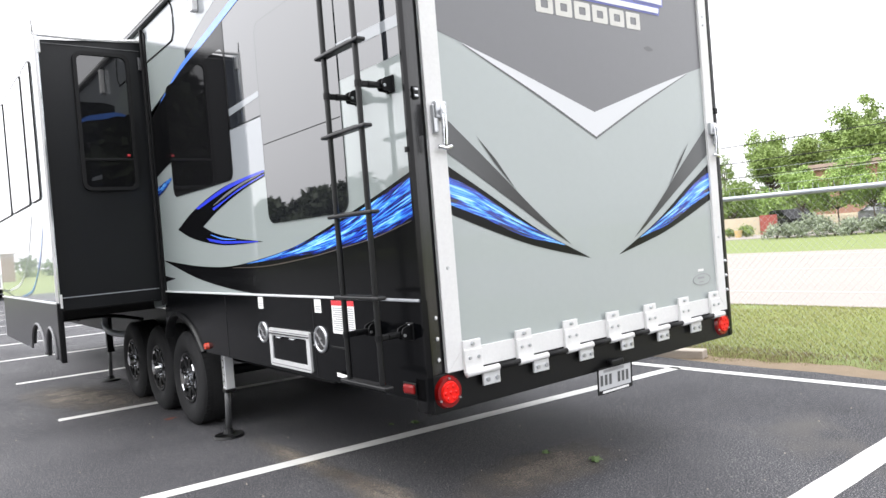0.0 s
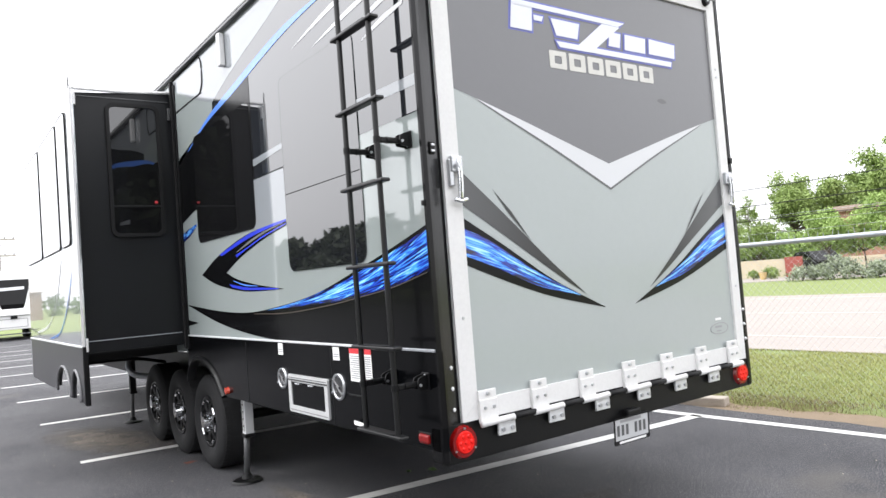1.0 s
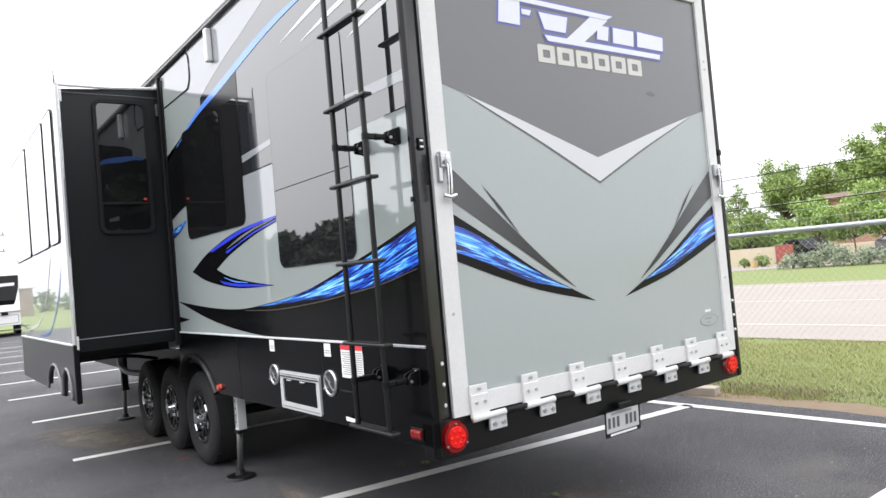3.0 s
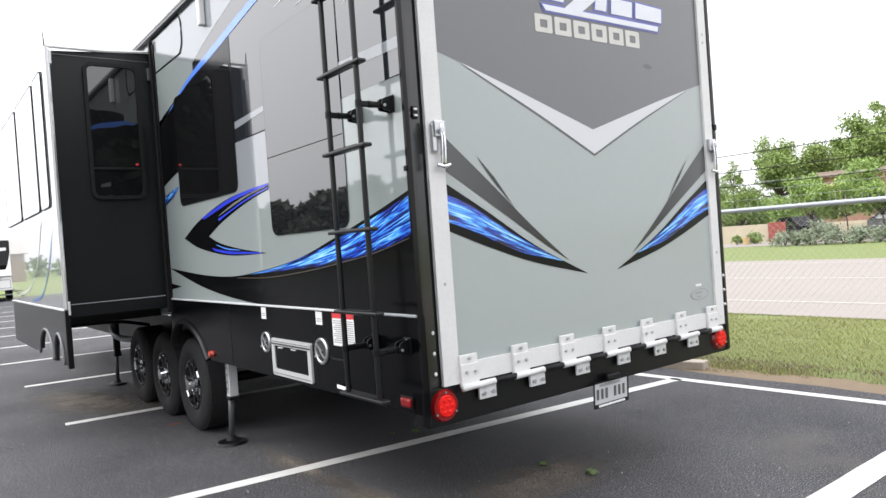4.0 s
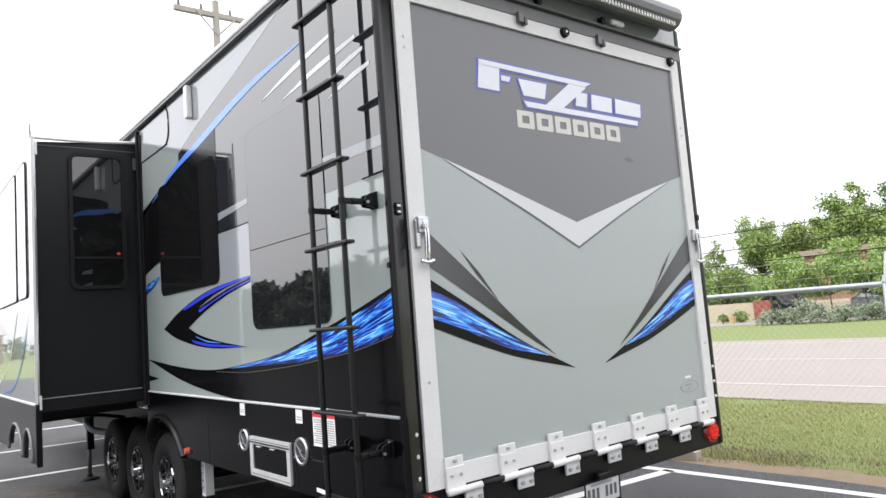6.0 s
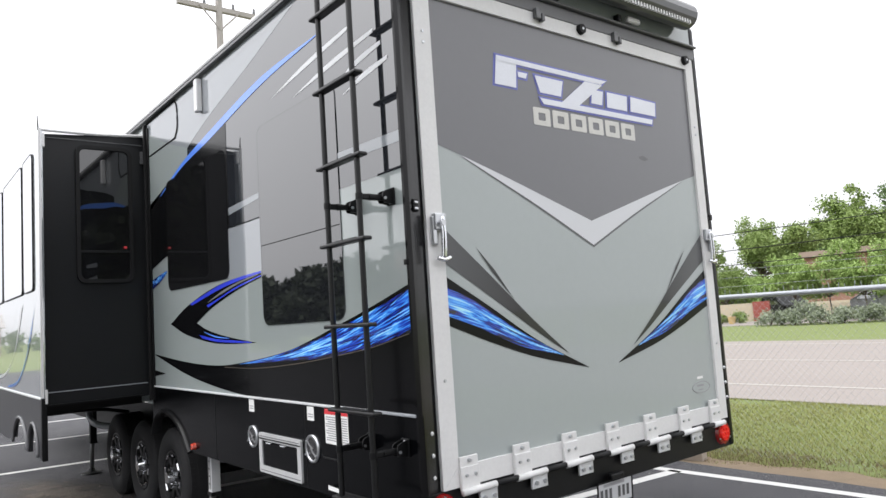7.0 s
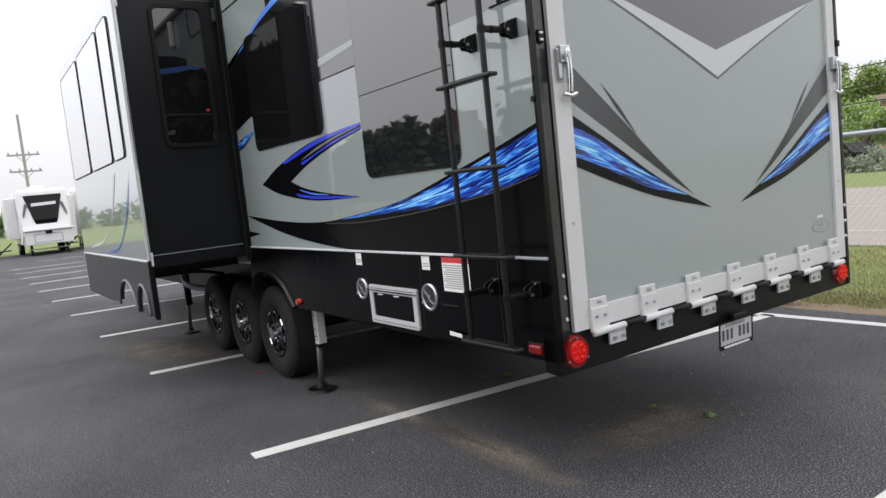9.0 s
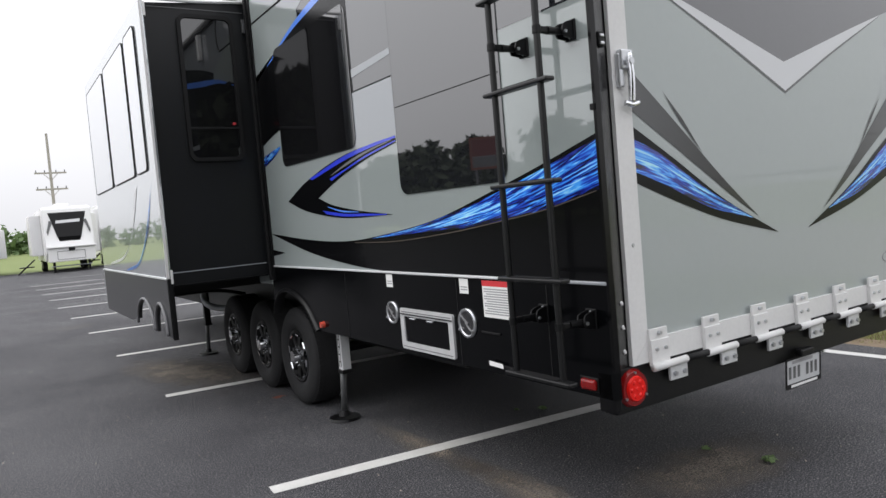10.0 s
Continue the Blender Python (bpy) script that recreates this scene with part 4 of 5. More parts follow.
part("plate_lamp", box(1.275, 1.385, -0.065, -0.028, 0.645, 0.68, 0.008), BLACKPAINT, plate, "black plate lamp")

# ---- ladder ----
ladder = thing("ladder", (0, 0.18, 0.75), "black tubular ladder standing off the trailer side on four hinged arms", "ladder")
LX, RAILS, RUNGS = -0.18, (0.322, 0.034), (0.797, 1.198, 1.584, 1.966, 2.345, 2.722, 3.10, 3.47)
for y in RAILS:
    rail = part("rail", tube((LX, y, 0.797), (LX, y, 3.46), 0.0135, None, 14), LADDERPAINT, ladder, "black tubular rail")
    part("rail_hook", bent([(LX, y, 3.45), (LX + 0.012, y, 3.56), (LX + 0.07, y, 3.66), (0.14, y, 3.70)], 0.0135, 12), LADDERPAINT, rail, "", True)
for k, z in enumerate(RUNGS):
    rung = part("rung", box(LX - 0.024, LX + 0.024, -0.022, 0.378, z - 0.009, z + 0.009, 0.006), LADDERPAINT, ladder, "flat black step")
    part("tread", box(LX - 0.020, LX + 0.020, 0.05, 0.305, z + 0.009, z + 0.0115), BLACKRUBBER, rung)


def standoff(y, z):
    """A hinged arm from a rail to a forked bracket on the wall."""
    arm = part("standoff_arm", box(LX + 0.008, -0.055, y - 0.010, y + 0.010, z - 0.014, z + 0.014, 0.006), BLACKPAINT, ladder, "black flat standoff arm")
    part("clamp", tube((LX, y, z - 0.015), (LX, y, z + 0.015), 0.017, None, 14), BLACKPAINT, arm)
    part("arm_collar", tube((LX + 0.05, y, z), (LX + 0.085, y, z), 0.017, 0.015, 10), BLACKPAINT, arm)
    foot = part("standoff_foot", box(-0.012, -0.003, y - 0.030, y + 0.030, z - 0.034, z + 0.048, 0.004), BLACKPAINT, ladder, "black forked wall bracket")
    for d in (-0.019, 0.019):
        cheek = [(-0.012, z - 0.030), (-0.060, z - 0.024), (-0.070, z), (-0.062, z + 0.026), (-0.046, z + 0.034), (-0.012, z + 0.042)]
        part("cheek", slab([(q[0], q[1]) for q in cheek], lambda q, yy=y + d: Vector((q[0], yy - 0.004, q[1])), Vector((0, 0.008, 0))), BLACKPAINT, foot)
    part("bolt", tube((-0.056, y - 0.030, z - 0.004), (-0.056, y + 0.030, z - 0.004), 0.007, None, 8), STEEL, foot)
    for dz in (-0.022, 0.036):
        part("screw", tube((-0.012, y, z + dz), (-0.017, y, z + dz), 0.006, 0.004, 8), STEEL, foot)


for y in RAILS:
    for z in (2.158, 1.018):
        standoff(y, z)

# ---- slide-out ----
slide = thing("slide_out", (-0.4, 5.8, 1.1), "extended slide-out room with black end wall and pale fascia", "slide-out")
SX, SY0, SY1 = -0.827, 3.85, 7.25
bm = bmesh.new()
for x, zt in ((SX, 3.315), (0.02, 3.37)):
    for y in (SY0, SY1):
        for z in (1.09, zt):
            bm.verts.new((x, y, z))
bm.verts.ensure_lookup_table()
v = bm.verts
for q in ((0, 1, 3, 2), (4, 6, 7, 5), (0, 4, 5, 1), (2, 3, 7, 6), (0, 2, 6, 4), (1, 5, 7, 3)):
    bm.faces.new([v[i] for i in q])
part("room_shell", bm, BLACKWALL, slide, "matte black room shell")
part("roof_edge", bent([(SX - 0.03, SY0 - 0.10, 3.322), (-0.4, SY0 - 0.012, 3.35), (0.0, SY0 - 0.012, 3.377)], 0.014, 6, 3), WHITEFRAME, slide, "white roof edge trim")
part("end_trim", box(SX, -0.03, SY0 - 0.006, SY0, 1.195, 1.202), GALV, slide)
part("end_trim", box(SX, -0.03, SY0 - 0.010, SY0, 1.088, 1.10), BLACKPAINT, slide)
part("end_trim", box(SX, -0.03, SY0 - 0.006, SY0, 3.285, 3.292), GUNMETAL, slide)
# end window
WN = lambda off: (lambda p: Vector((p[0], SY0 - off, p[1])))
w = part("window", ring(rounded(-0.572, -0.124, 2.07, 3.245, 0.07), rounded(-0.542, -0.154, 2.10, 3.215, 0.05), WN(0.028), IN_Y * 0.03), BLACKRUBBER, slide, "rounded dark window")
part("pane", slab(rounded(-0.543, -0.153, 2.099, 3.216, 0.05), WN(0.012), IN_Y * 0.006), DARKGLASS, w, "dark tinted glass")
part("window_bar", box(-0.542, -0.154, SY0 - 0.022, SY0 - 0.012, 2.325, 2.345, 0.003), BLACKRUBBER, w)
part("window_catch", box(-0.205, -0.178, SY0 - 0.034, SY0 - 0.02, 2.358, 2.380, 0.006), STICKERRED, w, "small red window catch")
# fascia
FX, FY = SX - 0.03, SY0 - 0.105
bm = box(FX, SX, FY, SY1 + 0.04, 1.165, 3.325, 0.006)
fascia = part("fascia", bm, FASCIAGLOSS, slide, "glossy pale grey fascia")
part("fascia_edge", box(FX - 0.004, FX + 0.014, FY - 0.007, FY - 0.0005, 1.166, 3.335), WHITEFRAME, slide, "white fascia edge trim")
for y0, y1 in ((4.03, 4.50), (4.585, 5.75), (5.85, 7.12)):
    fw = part("window", ring(rounded(y0, y1, 2.03, 3.19, 0.06), rounded(y0 + 0.008, y1 - 0.008, 2.038, 3.182, 0.054), on_side(-FX + 0.012), IN_X * 0.012), BLACKRUBBER, slide, "flush dark window")
    part("pane", slab(rounded(y0 + 0.0085, y1 - 0.0085, 2.0385, 3.1815, 0.0535), on_side(-FX + 0.0105), IN_X * 0.006), MIRRORGLASS, fw, "dark tinted glass")
bm = bmesh.new()


def slide_skirt(y):
    for c, a in ((4.13, 0.24), (4.82, 0.40)):
        if abs(y - c) < a:
            return 0.70 + 0.25 * math.sqrt(1 - ((y - c) / a) ** 2)
    return 0.69


ys = [FY + 0.03 * k for k in range(50)] + [5.6, 6.4, 7.0, SY1 + 0.04]
rows = []
for y in ys:
    zb = slide_skirt(y)
    rows.append([bm.verts.new(p) for p in ((FX, y, zb), (FX, y, 1.160), (SX, y, 1.160), (SX, y, zb))])
for u, v in zip(rows, rows[1:]):
    for k in range(4):
        bm.faces.new((u[k], v[k], v[(k + 1) % 4], u[(k + 1) % 4]))
bm.faces.new(rows[0])
bm.faces.new(rows[-1])
part("fascia_skirt", bm, FASCIASKIRT, slide, "glossy black fascia skirt")
part("trim_rail", box(FX - 0.014, FX, FY + 0.01, SY1 + 0.03, 1.155, 1.170, 0.003), ALUM, slide, "aluminium trim rail")
for c, a in ((4.13, 0.24), (4.82, 0.40)):
    part("fender_flare", bent([(FX - 0.008, c + a * math.cos(t), 0.70 + 0.25 * math.sin(t)) for t in [math.pi * k / 8 for k in range(9)]], 0.013, 6, 3), CAPGREY, slide, "black fender flare", True)
part("fascia_stripe", strip([(3.95, 1.95), (4.2, 1.72), (4.45, 1.50), (4.9, 1.28), (5.6, 1.20)], [(4.05, 1.85), (4.25, 1.6), (4.55, 1.40), (5.0, 1.23), (5.6, 1.185)], on_side(-FX + 0.003)), FLAME, slide, "blue flame stripe")
part("fascia_stripe", strip([(4.6, 1.95), (5.0, 1.6), (5.6, 1.35), (6.6, 1.25)], [(4.75, 1.9), (5.1, 1.55), (5.7, 1.31), (6.6, 1.23)], on_side(-FX + 0.003)), CHEVRON, slide, "silver stripe")
for z in (3.18, 1.12):
    part("seal_clip", box(SX - 0.006, SX + 0.012, FY - 0.010, FY + 0.03, z, z + 0.11, 0.003), WHITEFRAME, slide, "white corner clip")
part("seal_clip", box(-0.05, -0.015, SY0 - 0.03, SY0 - 0.005, 3.12, 3.23, 0.004), GUNMETAL, slide, "grey seal clip")
part("aerial", tube((FX, FY + 0.02, 3.32), (FX - 0.005, FY + 0.02, 3.44), 0.008, 0.004, 6), GUNMETAL, slide)
part("skirt_leg", box(FX, SX + 0.01, FY - 0.006, FY + 0.034, 0.68, 1.16, 0.006), BLACKPAINT, slide, "black skirt end strip")
# opening flange on the wall
part("opening_flange", box(-0.035, 0.0, 3.765, 3.80, 1.05, 3.46, 0.006), BLACKRUBBER, rv, "black slide opening flange")
part("opening_flange", box(-0.018, -0.001, 3.72, 3.765, 1.05, 3.42, 0.004), BLACKPAINT, rv, "black flange lip")
# slide mechanism and pipes below
for y in (4.2, 6.6):
    part("slide_beam", box(-0.80, 0.7, y, y + 0.06, 1.0, 1.07, 0.004), BLACKPAINT, slide, "black slide rail")
part("support_strut", bent([(-0.80, 4.3, 0.99), (-0.3, 4.6, 0.96), (0.1, 5.0, 0.86)], 0.018, 8), BLACKPAINT, slide, "", True)
part("drain_pipe", bent([(0.05, 6.3, 1.0), (0.02, 6.3, 0.74), (0.05, 5.95, 0.66), (0.3, 5.6, 0.64)], 0.035, 10), GALV, rv, "grey drain pipe", True)


# ---- wheels ----
def wheel(y, x0=0.06):
    w = thing("wheel", (x0 + 0.11, y, 0.406), "black trailer wheel with black spoked alloy rim", "wheel", "trailer wheels")
    R = 0.406
    prof = [(0.03, 0.215), (0.010, 0.235), (0.0, 0.30), (0.004, 0.355), (0.014, 0.384), (0.026, 0.397), (0.05, 0.403), (0.10, R), (0.15, 0.403), (0.172, 0.395), (0.186, 0.37), (0.19, 0.30), (0.18, 0.22)]
    bm, rings = bmesh.new(), []
    n = 56
    for px, pr in prof:
        rings.append([bm.verts.new((x0 + px * 1.45, y + pr * math.cos(2 * math.pi * k / n), 0.406 + pr * math.sin(2 * math.pi * k / n))) for k in range(n)])
    for u, v in zip(rings, rings[1:]):
        for k in range(n):
            bm.faces.new((u[k], u[(k + 1) % n], v[(k + 1) % n], v[k]))
    t = part("tyre", bm, RUBBER, w, "worn black tyre", True)
    bm = bmesh.new()
    for k in range(n):
        a = 2 * math.pi * k / n
        for px, da in ((0.060, 0), (0.120, 0.05), (0.180, 0), (0.235, 0.05)):
            c = Vector((x0 + px, y + 0.402 * math.cos(a + da), 0.406 + 0.402 * math.sin(a + da)))
            m = Matrix.Translation(c) @ Matrix.Rotation(a + da, 4, "X") @ Matrix.Diagonal((0.040, 0.008, 0.034, 1))
            bmesh.ops.create_cube(bm, size=1, matrix=m)
    part("tread", bm, RUBBER, t, "tread blocks")["kind"] = "stuff"
    bm, rings = bmesh.new(), []
    for px, pr in ((0.03, 0.222), (0.018, 0.218), (0.02, 0.200), (0.09, 0.188), (0.16, 0.185)):
        rings.append([bm.verts.new((x0 + px, y + pr * math.cos(2 * math.pi * k / n), 0.406 + pr * math.sin(2 * math.pi * k / n))) for k in range(n)])
    for u, v in zip(rings, rings[1:]):
        for k in range(n):
            bm.faces.new((u[k], u[(k + 1) % n], v[(k + 1) % n], v[k]))
    rim = part("rim", bm, BLACKPAINT, w, "black alloy rim", True)
    part("brake_drum", tube((x0 + 0.10, y, 0.406), (x0 + 0.17, y, 0.406), 0.18, None, 28), BLACKPAINT, w)
    for k in range(8):
        a = 2 * math.pi * k / 8 + 0.2
        bm = bmesh.new()
        d, s = Vector((0, math.cos(a), math.sin(a))), Vector((0, -math.sin(a), math.cos(a)))
        c = Vector((x0, y, 0.406))
        pts = [(0.055, 0.042, 0.035), (0.125, 0.022, 0.028), (0.205, 0.040, 0.030)]
        fr = [[bm.verts.new(c + d * r + s * q * hw + Vector((dx, 0, 0))) for q in (-1, 1)] for r, hw, dx in pts]
        bk = [[bm.verts.new(c + d * r + s * q * hw * 1.2 + Vector((dx + 0.05, 0, 0))) for q in (-1, 1)] for r, hw, dx in pts]
        for i in range(2):
            bm.faces.new((fr[i][0], fr[i][1], fr[i + 1][1], fr[i + 1][0]))
            for q in (0, 1):
                bm.faces.new((fr[i][q], bk[i][q], bk[i + 1][q], fr[i + 1][q]))
        part("spoke", bm, BLACKPAINT, rim)
        tip = c + d * 0.185 + Vector((0.018, 0, 0))
        part("rim_accent", tube(tip + s * 0.03, tip - s * 0.03, 0.011, 0.009, 6), CHROME, rim, "bright rim accent")
    part("hub_cap", tube((x0 + 0.05, y, 0.406), (x0 - 0.03, y, 0.406), 0.066, 0.050, 24), CHROME, rim, "chrome hub cap", False)
    for k in range(8):
        a = 2 * math.pi * k / 8
        part("lug_nut", tube((x0 + 0.04, y + 0.082 * math.cos(a), 0.406 + 0.082 * math.sin(a)), (x0 + 0.005, y + 0.082 * math.cos(a), 0.406 + 0.082 * math.sin(a)), 0.011, 0.008, 6), CHROME, rim)
    return w


first = wheel(3.605)
for k, y in enumerate((4.475, 5.39)):
    copy_thing(first, pose(0.17, y, 0.406))
for y in (3.605, 4.475, 5.39):
    copy_thing(first, pose(2.38, y, 0.406, 0, 0, 180))
    part("axle", tube((0.2, y, 0.406), (2.35, y, 0.406), 0.045), BLACKPAINT, rv, "black axle tube")
    part("leaf_spring", bent([(0.66, y - 0.42, 0.58), (0.66, y, 0.49), (0.66, y + 0.42, 0.58)], 0.03, 6), BLACKPAINT, rv)

# ---- stabiliser jack ----
jack = thing("stabiliser_jack", (0.11, 2.56, 0), "silver stabiliser jack leg on a round black foot", "jack")
JX, JY = 0.14, 2.90
bm = box(JX - 0.036, JX + 0.036, JY - 0.128, JY - 0.058, 0.39, 0.95, 0.006)
part("outer_tube", bm, ALUM, jack, "silver square outer tube")
for y in (JY - 0.108, JY - 0.078):
    part("tube_slot", box(JX - 0.0385, JX - 0.036, y - 0.005, y + 0.005, 0.42, 0.94, 0.001), GUNMETAL, jack, "dark slot")
for k in range(7):
    part("pin_hole", tube((JX - 0.035, JY - 0.093, 0.46 + 0.055 * k), (JX - 0.0385, JY - 0.093, 0.46 + 0.055 * k), 0.006, None, 8), BLACKPAINT, jack)
part("collar", box(JX - 0.042, JX + 0.042, JY - 0.134, JY - 0.05, 0.37, 0.40, 0.004), BLACKPAINT, jack)
part("inner_leg", tube((JX, JY, 0.03), (JX, JY - 0.06, 0.45), 0.024), GUNMETAL, jack, "dark steel inner leg", True)
part("foot", tube((JX, JY, 0.004), (JX, JY, 0.022), 0.12, 0.11, 28), BLACKPAINT, jack, "round black foot plate")
part("foot_collar", tube((JX, JY, 0.03), (JX, JY, 0.07), 0.045, 0.03), BLACKPAINT, jack)
jack2 = copy_thing(jack, pose(2.35, 2.56, 0))
tagged(jack2, "silver stabiliser jack leg on the trailer's far side")
jack3 = copy_thing(jack, pose(0.13, 6.55, 0))
tagged(jack3, "stabiliser jack leg beyond the wheels, blackened for shade")
# silver tube made black to stand for the shade under the slide
for ob in jack3.children:
    if ob.data.materials[0] == ALUM:
        ob.data = ob.data.copy()
        ob.data.materials[0] = BLACKPAINT

# ---- timber and litter on the lot ----
bm = box(4.46, 4.62, 1.50, 2.45, -0.02, 0.075, 0.012, 14)
tb = tagged(part("timber", bm, TIMBER), "weathered grey timber lying at the asphalt edge", "timber")
rng = np.random.default_rng(5)


def weed(x, y, s):
    verts, faces = [], []
    for k in range(26):
        a, h, r = rng.uniform(0, 6.3), s * rng.uniform(0.3, 1), s * rng.uniform(0.3, 1.0)
        i = len(verts)
        c, d = np.array([x, y, 0.003]), np.array([math.cos(a), math.sin(a), 0])
        q = np.array([-d[1], d[0], 0]) * 0.012
        verts += [c + d * r * 0.2, c + d * r * 0.6 + q + (0, 0, h * 0.6), c + d * r + (0, 0, h * 0.25), c + d * r * 0.6 - q + (0, 0, h * 0.6)]
        faces.append((i, i + 1, i + 2, i + 3))
    return tagged(rest("weed", verts, faces, LEAFDARK), "small green weed growing through the asphalt", "weed", "weeds")


weed(1.43, 0.25, 0.055)
weed(1.36, 0.60, 0.035)
weed(1.28, 1.94, 0.045)
weed(1.14, 2.07, 0.025)


def silt_patch(x, y, half_x, half_y, turn, label):
    """A thin film of dried silt that breaks up towards its rim."""
    bm = bmesh.new()
    bmesh.ops.create_grid(bm, x_segments=2, y_segments=2, size=1)
    ob = part("silt_patch", bm, SILT)
    ob.matrix_basis = Matrix.LocRotScale((x, y, 0.0022), Euler((0, 0, radians(turn))), (half_x, half_y, 1))
    return tagged(ob, label, "dried silt", "silt stains", "structure")


silt_patch(0.25, 1.75, 0.135, 1.0, 2, "pale dried silt band on the asphalt under the trailer")
silt_patch(0.25, 0.80, 0.17, 0.85, -2, "pale dried silt band on the asphalt behind the trailer")
silt_patch(1.15, 0.42, 0.75, 0.36, 0, "faint dried silt on the asphalt under the bumper")
silt_patch(-0.30, 6.0, 0.55, 1.5, 14, "pale dried silt on the asphalt beside the wheels")
bm = bmesh.new()
bm.faces.new([bm.verts.new((0.02 + r_ * math.cos(a_) * 1.3, 4.02 + r_ * math.sin(a_) * 0.8, 0.003)) for a_, r_ in [(k * 0.524, 0.035 + 0.035 * abs(noise.noise((k * 1.7, 2, 1))) * 2) for k in range(12)]])
tagged(part("rust_stain", bm, RUST), "rusty orange stain on the asphalt beside the tyre", "stain")
verts, faces = [], []
for k in range(320):
    x, y, s = rng.uniform(-4, 4.3), rng.uniform(-2, 9), rng.uniform(0.003, 0.008)
    i = len(verts)
    verts += [(x - s, y - s, 0.002), (x + s, y - s * 0.6, 0.002), (x + s * 0.7, y + s, 0.002), (x, y, 0.002 + s)]
    faces += [(i, i + 1, i + 3), (i + 1, i + 2, i + 3), (i + 2, i, i + 3)]
tagged(rest("loose_gravel", verts, faces, TIMBER), "scattered pale grit on the asphalt", "gravel", kind="stuff")

# ---- grass strip ----
def blades(name, x0, x1, y0, y1, count, h0, h1, material, label):
    x, y = rng.uniform(x0, x1, count), rng.uniform(y0, y1, count)
    a, h = rng.uniform(0, 6.28, count), rng.uniform(h0, h1, count)
    edge = np.array([noise.noise((q * 0.9, 1.5, 0)) * 0.22 + noise.noise((q * 4.1, 7.5, 0)) * 0.10 for q in y])
    bare = np.array([noise.noise((p * 1.1, q * 1.1, 4.0)) for p, q in zip(x, y)])
    keep = (x > 4.66 + edge) & (bare > -0.55 + 0.25 * rng.uniform(-1, 1, count))
    x, y, a, h = x[keep], y[keep], a[keep], h[keep]
    k = len(x)
    d, w = np.stack([np.cos(a), np.sin(a)], 1), 0.0035
    z = np.full(k, -0.03)
    p0 = np.stack([x - d[:, 1] * w, y + d[:, 0] * w, z], 1)
    p1 = np.stack([x + d[:, 1] * w, y - d[:, 0] * w, z], 1)
    p2 = np.stack([x + d[:, 0] * h * 0.6, y + d[:, 1] * h * 0.6, z + h], 1)
    verts = np.stack([p0, p1, p2], 1).reshape(-1, 3)
    faces = np.arange(3 * k).reshape(-1, 3)
    return tagged(rest(name, verts.tolist(), faces.tolist(), material), label, "grass", kind="stuff")


blades("grass", 4.45, 8.95, -6, 12, 240000, 0.015, 0.04, BLADE, "short patchy green and straw grass")
blades("dry_grass", 4.40, 5.4, -5, 8, 26000, 0.015, 0.05, DEADGRASS, "dry brown grass along the asphalt edge")

# ---- chain-link fence ----
fence = thing("chain_link_fence", (5.0, 3, 0), "galvanised chain-link fence with a pipe top rail", "fence")
part("top_rail", tube((5.0, -18, 1.60), (5.0, 36, 1.60), 0.024, None, 12), GALV, fence, "grey pipe top rail", True)
for k in range(-6, 12):
    y = -0.27 + 3.05 * k
    p = part("post", tube((5.0, y, -0.03), (5.0, y, 1.62), 0.030, None, 12), GALV, fence, "grey pipe post", True)
    part("barb_arm", bent([(5.0, y, 1.62), (5.02, y, 1.70), (5.09, y, 1.88)], 0.016, 8, 3), GALV, p)
    part("post_cap", tube((5.0, y, 1.62), (5.0, y, 1.67), 0.036, 0.022, 12), GALV, p)
verts, faces = [], []
H, pitch, r = 1.58, 0.070, 0.00065
for s in (1, -1):
    for k in range(int(22 / pitch)):
        y = -7 + k * pitch
        i = len(verts)
        a, b = (5.03, y, 0.0), (5.03, y + s * H * 0.95, H)
        for q in (a, b):
            verts += [(q[0], q[1] - r, q[2]), (q[0], q[1] + r, q[2]), (q[0] + 0.003, q[1], q[2])]
        faces += [(i, i + 1, i + 4, i + 3), (i + 1, i + 2, i + 5, i + 4), (i + 2, i, i + 3, i + 5)]
m = rest("mesh", verts, faces, GALV, fence, "diamond wire mesh")
m["kind"] = "stuff"
verts, faces = [], []
for k in range(300):
    y, i = -7 + k * 0.07, len(verts)
    verts += [(5.02, y, 1.58), (5.02, y + 0.006, 1.58), (5.02, y + 0.012 * (-1) ** k, 1.655 + 0.012 * (k % 3)), (5.02, y + 0.006 + 0.012 * (-1) ** k, 1.655 + 0.012 * (k % 3))]
    faces.append((i, i + 1, i + 3, i + 2))
rest("wire_tips", verts, faces, GALV, fence)["kind"] = "stuff"
for dz, dx in ((0.10, 0.03), (0.19, 0.06), (0.27, 0.09)):
    part("barbed_wire", bent([(5.0 + dx, -18, 1.62 + dz), (5.0 + dx, 9, 1.60 + dz), (5.0 + dx, 36, 1.62 + dz)], 0.0012, 4, 2), GALV, fence)


